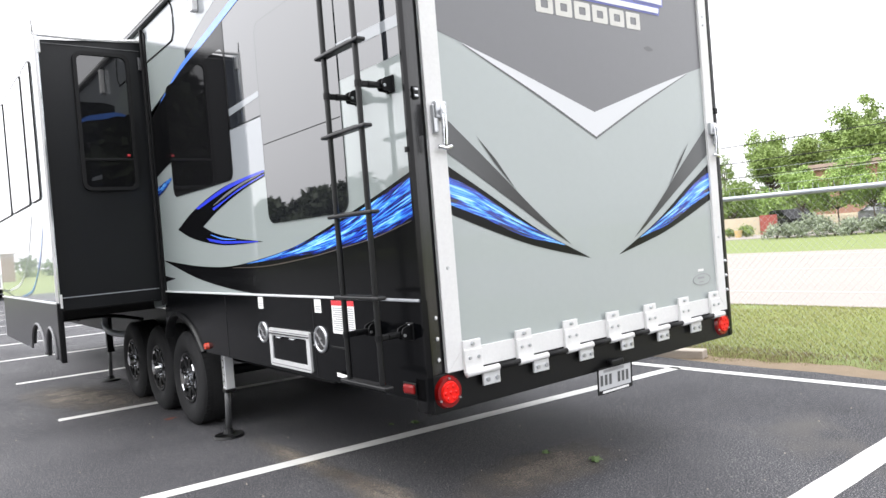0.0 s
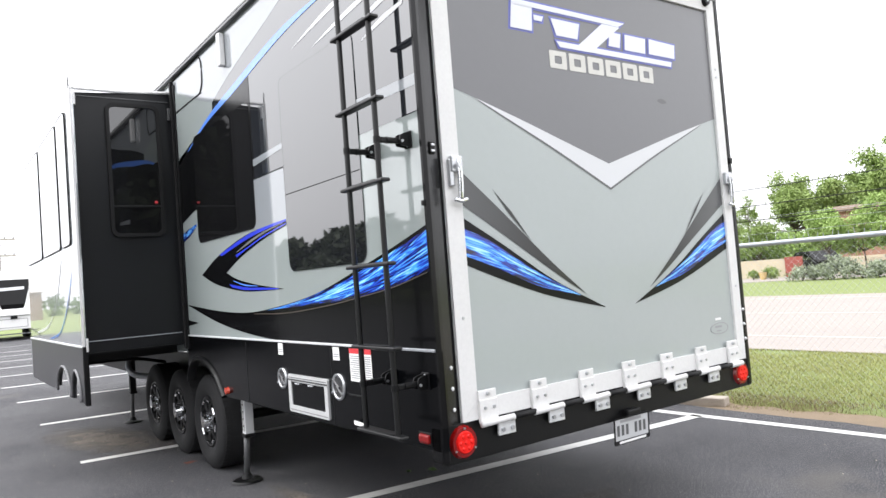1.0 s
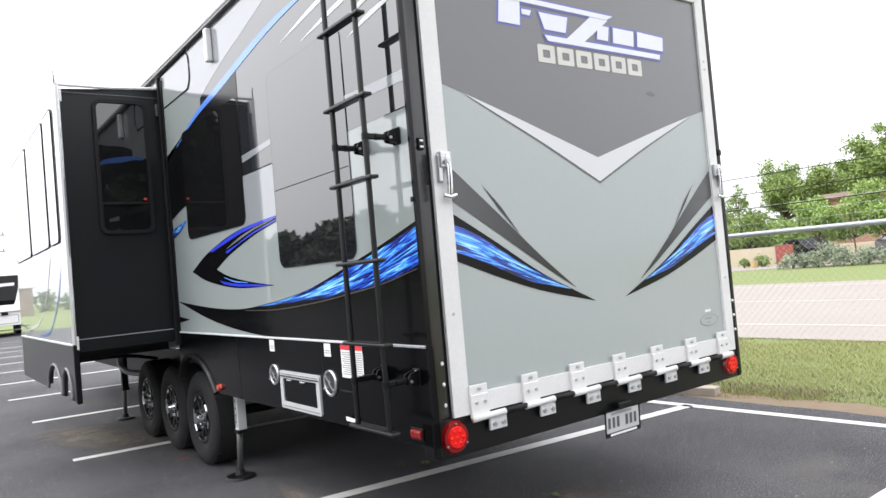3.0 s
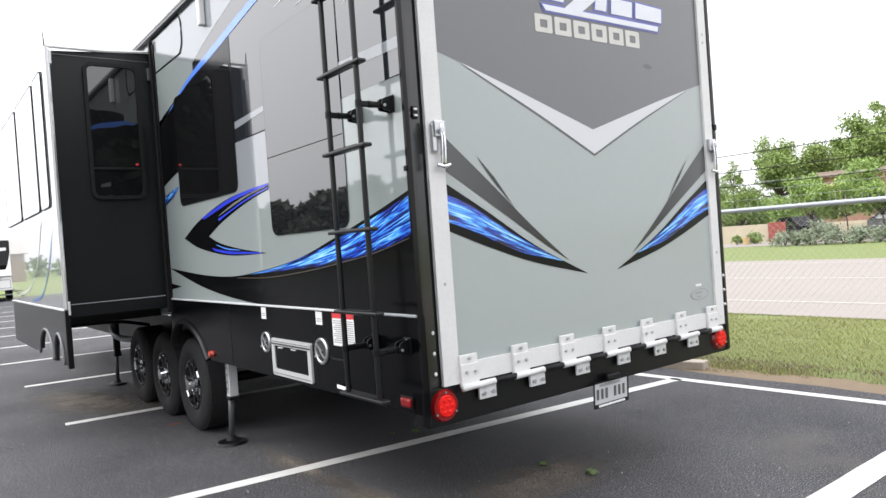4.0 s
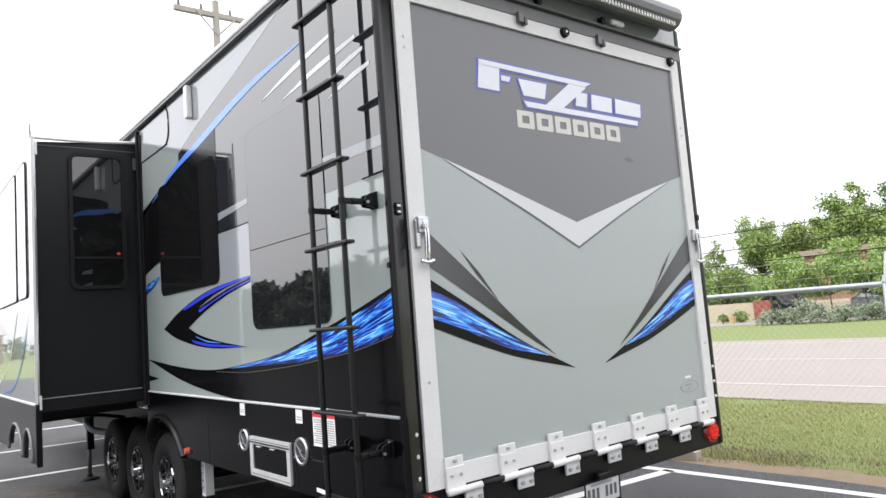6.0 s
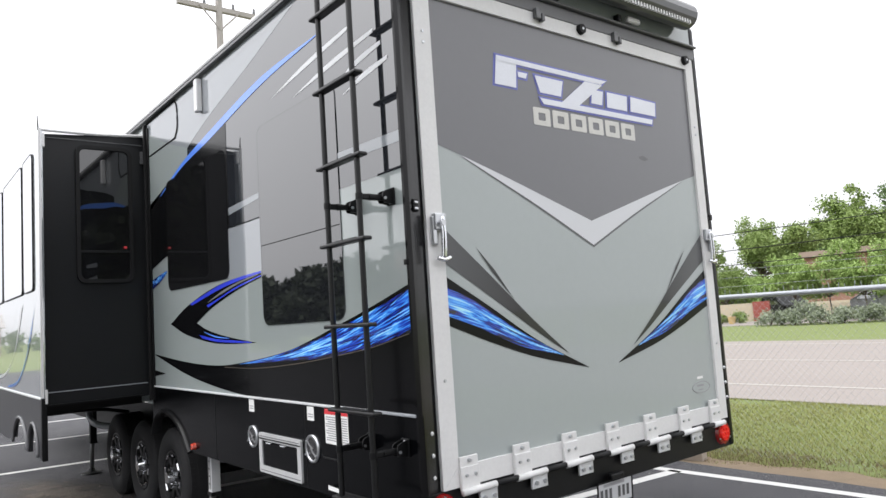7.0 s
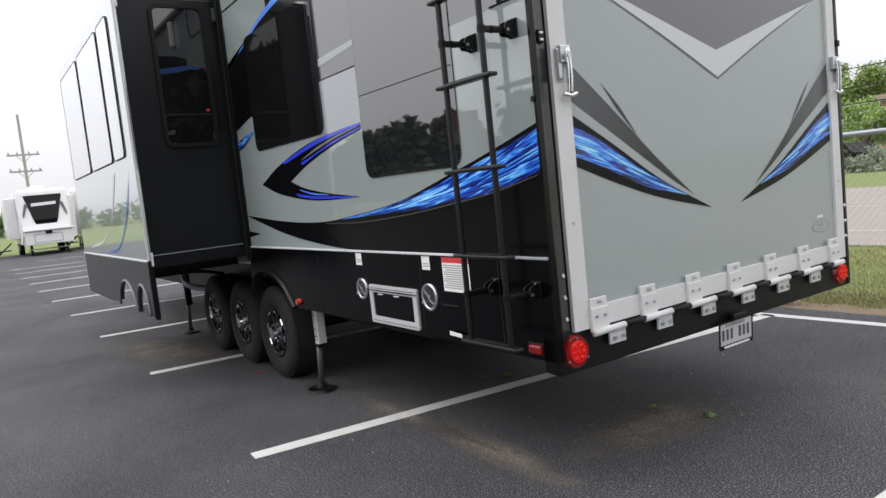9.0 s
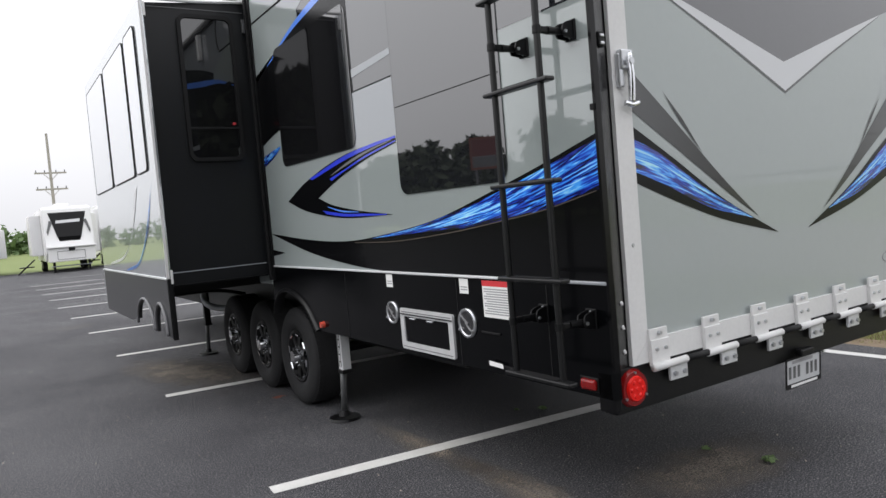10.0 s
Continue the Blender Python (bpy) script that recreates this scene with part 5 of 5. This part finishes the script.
# ---- trees ----
def leaves(blobs, count, size, seed):
    g = np.random.default_rng(seed)
    blobs = np.array(blobs, float)
    vol = blobs[:, 3] ** 2
    pick = g.choice(len(blobs), count, p=vol / vol.sum())
    d = g.normal(size=(count, 3))
    d /= np.linalg.norm(d, axis=1)[:, None]
    rad = blobs[pick, 3] * np.abs(g.normal(0.8, 0.33, count))
    c = blobs[pick, :3] + d * rad[:, None] * np.array([1, 1, 0.8])
    u, w = g.normal(size=(count, 3)), g.normal(size=(count, 3))
    u /= np.linalg.norm(u, axis=1)[:, None]
    w -= (w * u).sum(1)[:, None] * u
    w /= np.linalg.norm(w, axis=1)[:, None]
    s = (size * g.uniform(0.5, 1.4, count))[:, None]
    v = np.stack([c - u * s, c + w * s * 0.5, c + u * s, c - w * s * 0.5], 1).reshape(-1, 3)
    return v.tolist(), np.arange(4 * count).reshape(-1, 4).tolist()


def tree(x, y, h, spread, trunk_h, seed, material, label, count=4200, size=0.16, name="tree", r=None):
    g = random.Random(seed)
    r = r or 0.022 * h
    t = thing(name, (x, y, -0.03), label, "tree")
    bm = bmesh.new()
    bend = [Vector((x, y, -0.1)), Vector((x + g.uniform(-.1, .1) * r * 5, y + g.uniform(-.1, .1) * r * 5, trunk_h * 0.6)), Vector((x + g.uniform(-1, 1) * r, y + g.uniform(-1, 1) * r, trunk_h))]
    add_tube(bm, bend[0], bend[1], r, r * 0.8, 9)
    add_tube(bm, bend[1], bend[2], r * 0.8, r * 0.68, 9)
    blobs = []
    for k in range(14):
        a, e = g.uniform(0, 6.28), g.uniform(0.15, 1.3)
        L = (h - trunk_h) * g.uniform(0.45, 0.85)
        tip = bend[2] + Vector((math.cos(a) * math.cos(e) * spread * 0.8, math.sin(a) * math.cos(e) * spread * 0.8, math.sin(e) * L))
        mid = bend[2].lerp(tip, 0.5) + Vector((g.uniform(-.2, .2), g.uniform(-.2, .2), 0.1)) * r * 4
        add_tube(bm, bend[2], mid, r * 0.5, r * 0.3, 6)
        add_tube(bm, mid, tip, r * 0.3, r * 0.08, 6)
        for q in range(5):
            b = mid.lerp(tip, 0.25 + 0.2 * q)
            blobs.append((b.x + g.uniform(-.3, .3) * spread * .4, b.y + g.uniform(-.3, .3) * spread * .4, b.z + g.uniform(-.1, .2) * spread * .3, spread * g.uniform(0.10, 0.24)))
    part("trunk", bm, BARK, t, "brown trunk and limbs", True)
    v, f = leaves(blobs, count, size, seed)
    rest("crown", v, f, material, t, "leafy crown")
    return t


def shrub(x, y, w, h, seed, material, label, name="shrub"):
    g = random.Random(seed)
    t = thing(name, (x, y, -0.03), label, "shrub", "shrubs")
    blobs = [(x + g.uniform(-.5, .5) * w, y + g.uniform(-.5, .5) * w, h * g.uniform(0.25, 0.7), 0.36 * h) for _ in range(7)]
    v, f = leaves(blobs, 1100, 0.07, seed)
    rest("foliage", v, f, material, t)
    bm = bmesh.new()
    for k in range(4):
        add_tube(bm, (x, y, -0.05), (x + g.uniform(-.3, .3) * w, y + g.uniform(-.3, .3) * w, h * 0.5), 0.03, 0.01, 5)
    part("stems", bm, BARK, t)
    return t

# ---- across the road ----
def along(px, dist):
    """A place on the far side, by bearing and distance from a point behind the trailer."""
    return (-1.81 + dist * math.sin(radians(px)), -2.70 + dist * math.cos(radians(px)))


# bearings in degrees from straight ahead, to the right
def at(bearing, dist):
    return along(bearing, dist)


x, y = at(62.5, 62)
tree(x, y, 8.6, 3.7, 3.0, 11, LEAF, "broad green tree with an open crown on the far verge", 15000, 0.115, r=0.17)
x, y = at(64.3, 63)
tree(x, y, 9.0, 3.6, 3.2, 12, LEAF, "green tree with an open crown beyond the wall", 11000, 0.115, r=0.15)
for k, (b, d, h, s) in enumerate(((66.0, 84, 9.6, 4.2), (67.8, 82, 11.0, 4.4), (69.6, 80, 13.0, 5.0), (72.2, 84, 14.5, 6.0), (75.5, 85, 14.0, 7))):
    x, y = at(b, d)
    tree(x, y, h, s, h * 0.3, 20 + k, LEAFDARK if k != 2 else LEAF, "tall dark green oak behind the brick building", 20000, 0.17)
for k, (b, d, h, s) in enumerate(((64.65, 45, 4.9, 2.0), (66.8, 44.5, 4.5, 2.2), (69.0, 44, 4.9, 2.2), (71.4, 44, 4.8, 2.2), (73.8, 44, 5.0, 2.2))):
    x, y = at(b, d)
    tree(x, y, h, s, 1.25, 30 + k, LEAFLIGHT, "young bright green tree in a row before the building", 9500, 0.075, r=0.05)
x, y = at(59.55, 62)
tree(x, y, 6.7, 1.0, 4.0, 46, LEAF, "thin sparse tree beyond the limestone wall", 1100, 0.09, r=0.07)
for k, (b, d, h, s) in enumerate(((56.5, 60, 6.0, 3.0), (58.6, 62, 5.6, 2.6), (59.9, 58, 4.6, 2.3), (61.2, 60, 3.6, 2.2), (54, 64, 7, 3.5), (51, 66, 8, 4), (62.5, 58, 3.2, 2.2), (63.8, 60, 3.4, 2.3), (65.2, 58, 3.2, 2.2))):
    x, y = at(b, d)
    tree(x, y, h, s, h * 0.2, 40 + k, LEAFLIGHT if k in (3, 6) else LEAF, "bushy green tree beyond the limestone wall", 8000, 0.085)
for k, (b, d, w, h) in enumerate(((62.75, 41.0, 1.2, 0.85), (63.5, 41.2, 1.2, 0.8), (64.4, 40.6, 1.2, 0.95), (65.4, 40.5, 0.9, 1.25), (66.5, 40, 1.2, 0.8), (67.5, 40, 1.0, 0.85), (68.7, 40, 1.2, 0.8), (69.9, 40, 1.0, 0.9))):
    x, y = at(b, d)
    shrub(x, y, w, h, 60 + k, SAGE, "rounded grey-green sage shrub at the lawn's edge", "sage_shrub")
for k, (b, d) in enumerate(((59.55, 47), (60.75, 47))):
    x, y = at(b, d)
    shrub(x, y, 0.4, 0.55 + 0.25 * k, 80 + k, LEAF, "clipped green shrub by the limestone wall")


def planter(bearing, dist):
    x, y = at(bearing, dist)
    t = thing("planter", (x, y, -0.02), "small tan clay planter by the limestone wall", "planter")
    part("pot", tube((x, y, -0.02), (x, y, 0.36), 0.17, 0.22, 16), CLAY, t, "tan clay pot")
    part("rim", tube((x, y, 0.36), (x, y, 0.42), 0.24, 0.24, 16), CLAY, t)
    part("soil", tube((x, y, 0.42), (x, y, 0.425), 0.20, 0.20, 16), DEADGRASS, t)


planter(60.2, 46.5)


def long_wall(name, b0, d0, b1, d1, z0, z1, thick, material, label, category, kind=""):
    p, q = Vector((*at(b0, d0), 0)), Vector((*at(b1, d1), 0))
    d = (q - p).normalized()
    s = Vector((-d.y, d.x, 0)) * thick
    bm = bmesh.new()
    lo = [bm.verts.new((v.x, v.y, z0)) for v in (p, q, q + s, p + s)]
    hi = [bm.verts.new((v.x, v.y, z1)) for v in (p, q, q + s, p + s)]
    for i in range(4):
        bm.faces.new((lo[i], lo[(i + 1) % 4], hi[(i + 1) % 4], hi[i]))
    bm.faces.new(lo)
    bm.faces.new(hi)
    return bm


drive = long_wall("driveway", 56, 44, 70, 41.5, -0.024, -0.012, 6, CONCRETE, "", "")
tagged(part("driveway", drive, CONCRETE), "pale concrete driveway beyond the far lawn", "driveway", kind="structure")
w = thing("limestone_wall", (*at(59.5, 50), 0), "low cream limestone garden wall with a red gate", "wall")
part("wall", long_wall("", 57.5, 50.5, 61.70, 50, -0.03, 1.12, 0.3, STONE, "", ""), STONE, w, "cream limestone blocks")
part("gate", long_wall("", 61.72, 49.9, 62.85, 49.5, -0.03, 1.2, 0.12, REDGATE, "", ""), REDGATE, w, "dull red gate panel")
part("wall", long_wall("", 64.9, 49.0, 80, 47.2, -0.03, 0.85, 0.3, STONE, "", ""), STONE, w, "cream limestone blocks")
b = thing("brick_building", (*at(70, 55), 0), "long low red brick building with a tan roof edge", "building")
part("wall", long_wall("", 65.3, 56, 86, 54, -0.03, 4.0, 12, BRICK, "", ""), BRICK, b, "red brick wall")
part("roof_edge", long_wall("", 65.1, 55.7, 86.2, 53.7, 4.0, 4.38, 12.6, ROOFTAN, "", ""), ROOFTAN, b, "tan roof edge")
part("stone_base", long_wall("", 65.3, 55.95, 86, 53.95, -0.03, 0.9, 0.1, STONE, "", ""), STONE, b, "cream stone base")


# parked cars beyond the road
def parked_car(bearing, dist, turn, material, label, length=4.8, hgt=1.75, name="parked_car"):
    x, y = at(bearing, dist)
    c = thing(name, (x, y, -0.03), label, "car")
    R = Matrix.Translation((x, y, -0.03)) @ Matrix.Rotation(radians(turn), 4, "Z")
    prof = [(-0.5, 0.22), (0.5, 0.22), (0.5, 0.52), (0.30, 0.58), (0.18, 0.98), (-0.22, 1.0), (-0.40, 0.62), (-0.5, 0.58)]
    bm = bmesh.new()
    rows = [[bm.verts.new(R @ Vector((px * length, wy, pz * hgt))) for px, pz in prof] for wy in (-0.9, 0.9)]
    for i in range(len(prof)):
        j = (i + 1) % len(prof)
        bm.faces.new((rows[0][i], rows[0][j], rows[1][j], rows[1][i]))
    bm.faces.new(rows[0])
    bm.faces.new(rows[1])
    bmesh.ops.bevel(bm, geom=list(bm.edges), offset=0.06, segments=2, affect="EDGES")
    part("body", bm, material, c)
    for s in (-1, 1):
        bm = bmesh.new()
        bm.faces.new([bm.verts.new(R @ Vector((px * length, s * 0.905, pz * hgt))) for px, pz in ((0.26, 0.62), (0.16, 0.92), (-0.2, 0.94), (-0.34, 0.65))])
        part("side_glass", bm, DARKGLASS, c, "dark side windows")
        for q in (-0.32, 0.32):
            part("tyre", tube(R @ Vector((q * length, s * 0.75, 0.34)), R @ Vector((q * length, s * 0.95, 0.34)), 0.34, None, 20), RUBBER, c)
            part("rim", tube(R @ Vector((q * length, s * 0.94, 0.34)), R @ Vector((q * length, s * 0.96, 0.34)), 0.2, None, 14), STEEL, c)
    return c


parked_car(63.6, 51.5, 60, BLACKPAINT, "dark vehicle parked by the red gate", 3.4, 1.5)
parked_car(70.9, 46.5, -20, CARGREY, "grey pickup parked before the brick building", 5.2, 1.85)

# ---- utility poles and cables ----
def utility_pole(x, y, h, r, label, arms=1, tank=False, name="utility_pole", drop=0.0):
    p = thing(name, (x, y, 0), label, "utility pole", "utility poles")
    part("shaft", tube((x, y, -0.1), (x, y, h), r, r * 0.7, 10), WOODPOLE, p, "wooden shaft")
    for k in range(arms):
        z = h - 0.5 - drop - (1.6 if drop else 1.0) * k
        a = part("cross_arm", box(x - 1.4, x + 1.4, y - 0.08, y + 0.08, z - 0.08, z + 0.08), WOODPOLE, p, "wooden cross-arm")
        for q in (-1.25, -0.5, 0.5, 1.25):
            part("insulator", tube((x + q, y, z + 0.08), (x + q, y, z + 0.3), 0.06, 0.04, 8), GUNMETAL, a)
        for s in (-1, 1):
            part("brace", tube((x + s * 0.7, y - 0.1, z), (x, y - 0.1, z - 0.75), 0.03, None, 6), WOODPOLE, a)
    if tank:
        part("transformer", tube((x + 0.5, y, h - 2.6), (x + 0.5, y, h - 1.6), 0.3, None, 14), GALV, p, "grey transformer can")
    return p


utility_pole(7.1, 19.8, 12.9, 0.16, "wooden utility pole with a cross-arm behind the trailer", 1)
utility_pole(4.0, 78, 12.5, 0.17, "wooden utility pole far beyond the lot", 2, drop=3.4)
utility_pole(-1.5, 118, 12.0, 0.2, "wooden utility pole far beyond the lot", 1)
utility_pole(-4.0, 150, 12.5, 0.2, "wooden utility pole far beyond the lot", 1)
cb = thing("overhead_cables", (30, 10, 5), "dark overhead cables along the far side of the road", "cable")
for z, dx in ((4.2, 0), (3.55, 0.3), (2.95, 0.2)):
    part("cable", bent([(25 + dx, -60, z + 0.7), (25 + dx, -20, z + 0.1), (25 + dx, 20, z - 0.05), (25 + dx, 70, z + 0.6)], 0.017, 5, 8), BLACKRUBBER, cb, "dark sagging cable")


# ---- white trailers at the end of the lot ----
def white_trailer(x, y, label, name="white_trailer", wide=2.35, h=3.35, wall=8.0):
    t = thing(name, (x, y, 0), label, "travel trailer", "trailers at the lot's end")
    x0, x1 = x - wide / 2, x + wide / 2
    bm = bmesh.new()
    prof = [(0.95, 0.75), (0.0, 1.05), (0.12, 1.9), (0.5, h - 0.12), (0.8, h), (wall, h), (wall, 0.6), (0.95, 0.6)]
    rows = [[bm.verts.new((xx, y + py, pz)) for py, pz in prof] for xx in (x0, x1)]
    for i in range(len(prof)):
        j = (i + 1) % len(prof)
        bm.faces.new((rows[0][i], rows[0][j], rows[1][j], rows[1][i]))
    bm.faces.new(rows[0])
    bm.faces.new(rows[1])
    bmesh.ops.bevel(bm, geom=[e for e in bm.edges], offset=0.05, segments=2, affect="EDGES")
    part("body", bm, RVWHITE, t, "white front cap and body")
    cap = lambda xx, z: (xx, y + 0.10 + (0.02 if z < 1.9 else (z - 1.9) * 0.28) - 0.03, z)
    bm = bmesh.new()
    bm.faces.new([bm.verts.new(p) for p in (cap(x - 0.47, 1.60), cap(x + 0.47, 1.60), cap(x + 0.58, 1.9), cap(x - 0.58, 1.9))])
    bm.faces.new([bm.verts.new(p) for p in (cap(x - 0.58, 1.9), cap(x + 0.58, 1.9), cap(x + 0.92, h - 0.33), cap(x - 0.92, h - 0.33))])
    dk = part("front_panel", bm, BLACKVINYL, t, "black tapered front panel")
    zm = h - 0.92
    part("mark_bar", flat([(-0.60, zm), (0.58, zm + 0.04), (0.60, zm + 0.20), (-0.58, zm + 0.16)], lambda p: Vector(cap(x + p[0], p[1])) + Vector((0, -0.01, 0))), CHEVRON, dk, "pale maker's mark bar")
    housing = part("pin_box", box(x - 1.12, x + 1.12, y - 0.5, y + 0.9, 0.58, 1.30, 0.03), RVWHITE, t, "white front housing")
    part("housing_panel", ring(rounded(x - 0.72, x + 0.62, 0.68, 1.14, 0.03, 2), rounded(x - 0.69, x + 0.59, 0.71, 1.11, 0.025, 2), lambda p: Vector((p[0], y - 0.512, p[1])), IN_Y * 0.012), PRINT, housing, "grey panel seam")
    part("pin_coupler", box(x - 0.16, x + 0.14, y - 0.62, y - 0.5, 1.14, 1.30, 0.02), BLACKPAINT, housing, "black coupler")
    part("deck_plate", box(x - 1.18, x + 1.18, y - 0.62, y + 0.2, 1.31, 1.39, 0.02), RVWHITE, t)
    part("cross_bar", box(x - 1.0, x + 1.0, y + 0.24, y + 0.30, 0.30, 0.36, 0.01), GALV, t, "grey cross bar")
    steps = part("entry_steps", box(x0 - 1.25, x0 - 0.55, y + 1.55, y + 2.15, 0.36, 0.42, 0.01), BLACKPAINT, t, "black folding entry steps")
    for dz in (0.0, 0.22):
        part("step_stringer", tube((x0 - 1.35, y + 1.6 + dz, 0.02), (x0 - 0.5, y + 1.6 + dz, 0.78), 0.035, None, 8), BLACKPAINT, steps)
    for s in (-1, 1):
        part("stripe", flat([(s * 0.75, 2.75), (s * 1.02, 2.0), (s * 1.06, 2.2), (s * 0.9, 2.8)], lambda p: Vector((x + p[0], y + 0.05 + max(0, p[1] - 1.9) * 0.26, p[1]))), GUNMETAL, t)
        part("landing_leg", box(x + s * 0.85 - 0.06, x + s * 0.85 + 0.06, y + 0.25, y + 0.37, 0.02, 0.9, 0.01), BLACKPAINT, t, "black landing leg")
        part("foot", box(x + s * 0.85 - 0.13, x + s * 0.85 + 0.13, y + 0.18, y + 0.44, 0.0, 0.03, 0.005), BLACKPAINT, t)
        for q in (4.6, 5.6):
            wt = part("tyre", tube((x + s * (wide / 2 - 0.25), y + q, 0.38), (x + s * (wide / 2 - 0.02), y + q, 0.38), 0.38, None, 24), RUBBER, t, "black tyre")
            part("rim", tube((x + s * (wide / 2 - 0.03), y + q, 0.38), (x + s * (wide / 2 - 0.01), y + q, 0.38), 0.2, None, 16), STEEL, wt)
    part("roof_unit", box(x - 0.4, x + 0.4, y + 3, y + 4, h, h + 0.28, 0.08), RVWHITE, t, "white roof air conditioner")
    part("slide_box", box(x0 - 0.55, x0, y + 2.4, y + 5.6, 0.95, h - 0.35, 0.03), RVWHITE, t, "white slide-out box")
    part("mirror_box", box(x1, x1 + 0.5, y + 2.2, y + 5.0, 0.95, h - 0.4, 0.03), RVWHITE, t, "white slide-out box")
    return t


white_trailer(1.8, 41.0, "white travel trailer with a black front panel, parked facing the lot", h=3.55)
white_trailer(-2.75, 44.0, "white travel trailer parked at the end of the lot", h=3.0)
white_trailer(5.3, 43.0, "tall white travel trailer parked in a row at the lot's end", h=3.8)

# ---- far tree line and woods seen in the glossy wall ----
# these crowns carry their shade in the leaf colour
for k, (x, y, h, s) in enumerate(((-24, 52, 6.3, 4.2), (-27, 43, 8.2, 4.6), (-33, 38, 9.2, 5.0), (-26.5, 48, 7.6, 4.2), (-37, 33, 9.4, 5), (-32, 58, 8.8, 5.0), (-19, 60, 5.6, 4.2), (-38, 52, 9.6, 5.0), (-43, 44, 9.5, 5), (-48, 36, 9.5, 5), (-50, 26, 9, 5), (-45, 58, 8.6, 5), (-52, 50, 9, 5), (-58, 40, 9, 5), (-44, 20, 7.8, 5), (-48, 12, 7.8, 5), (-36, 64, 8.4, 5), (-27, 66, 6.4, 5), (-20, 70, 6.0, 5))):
    tree(x, y, h, s, h * 0.08, 100 + k, LEAFBLACK, "dense oak across the lot, shade put into its leaf colour", 14000, 0.40)
# oaks added out of view as a dark surround; leaf colour holds shade
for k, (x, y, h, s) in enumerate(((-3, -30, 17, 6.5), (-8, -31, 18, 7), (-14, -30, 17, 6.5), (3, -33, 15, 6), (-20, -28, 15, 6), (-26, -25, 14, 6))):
    tree(x, y, h, s, h * 0.06, 140 + k, LEAFBLACK, "added unseen oak behind the lot, shade put into its leaf colour", 16000, 0.6)
# roadside board across the lot, mirrored in the rear side window
board = thing("sign_board", (-17.9, 24.7, 0), "red roadside sign board with a pale frame on two dark posts", "sign")
BD, BS = Vector((0.593, -0.805, 0)), Vector((0.805, 0.593, 0))


def board_place(off):
    return lambda p: Vector((-17.9, 24.7, 0)) + BS * p[0] + BD * off + Vector((0, 0, p[1]))


part("board", slab([(-0.75, 3.30), (0.75, 3.30), (0.75, 4.80), (-0.75, 4.80)], board_place(0.0), -BD * 0.12), CAPGREY, board, "dark board back")
part("frame", ring([(-0.75, 3.30), (0.75, 3.30), (0.75, 4.80), (-0.75, 4.80)], [(-0.65, 3.40), (0.65, 3.40), (0.65, 4.70), (-0.65, 4.70)], board_place(0.03), -BD * 0.03), RUST, board, "rust-brown frame")
part("panel", slab([(-0.64, 3.92), (0.64, 3.92), (0.64, 4.69), (-0.64, 4.69)], board_place(0.012), -BD * 0.01), DEEPRED, board, "deep red panel")
part("panel", slab([(-0.64, 3.41), (0.64, 3.41), (0.64, 3.86), (-0.64, 3.86)], board_place(0.012), -BD * 0.01), GUNMETAL, board, "dark lower panel")
for x in (-0.5, 0.5):
    a = board_place(-0.2)((x, 0.0))
    part("post", tube((a.x, a.y, -0.1), (a.x, a.y, 4.6), 0.06, None, 10), CAPGREY, board, "dark post")
g = np.random.default_rng(9)
blobs = []
for k in range(240):
    a = radians(-100 + 170 * k / 240)
    d = g.uniform(150, 185)
    if -16 < math.degrees(a) < 1 and k % 3:
        continue
    h = g.uniform(2.2, 4.6)
    for q in range(3):
        blobs.append((d * math.sin(a) + g.uniform(-4, 4), d * math.cos(a) + g.uniform(-4, 4), h * (0.35 + 0.35 * q), h * 0.62))
v, f = leaves(blobs, 60000, 0.75, 10)
tagged(rest("tree_line", v, f, LEAFDARK), "low dark green tree line along the horizon", "woods", kind="stuff")
bm = box(-14, -4, 120, 128, -0.03, 4.2)
hs = thing("farm_house", (-9, 124, 0), "small tan house far beyond the field", "house")
part("wall", bm, ROOFTAN, hs)
bm = bmesh.new()
pts = [bm.verts.new(p) for p in ((-14.6, 119.5, 4.15), (-3.4, 119.5, 4.15), (-3.4, 128.5, 4.15), (-14.6, 128.5, 4.15), (-14.6, 124, 6.2), (-3.4, 124, 6.2))]
for q in ((0, 1, 5, 4), (2, 3, 4, 5), (0, 4, 3), (1, 2, 5), (0, 3, 2, 1)):
    bm.faces.new([pts[i] for i in q])
part("roof", bm, WOODPOLE, hs)
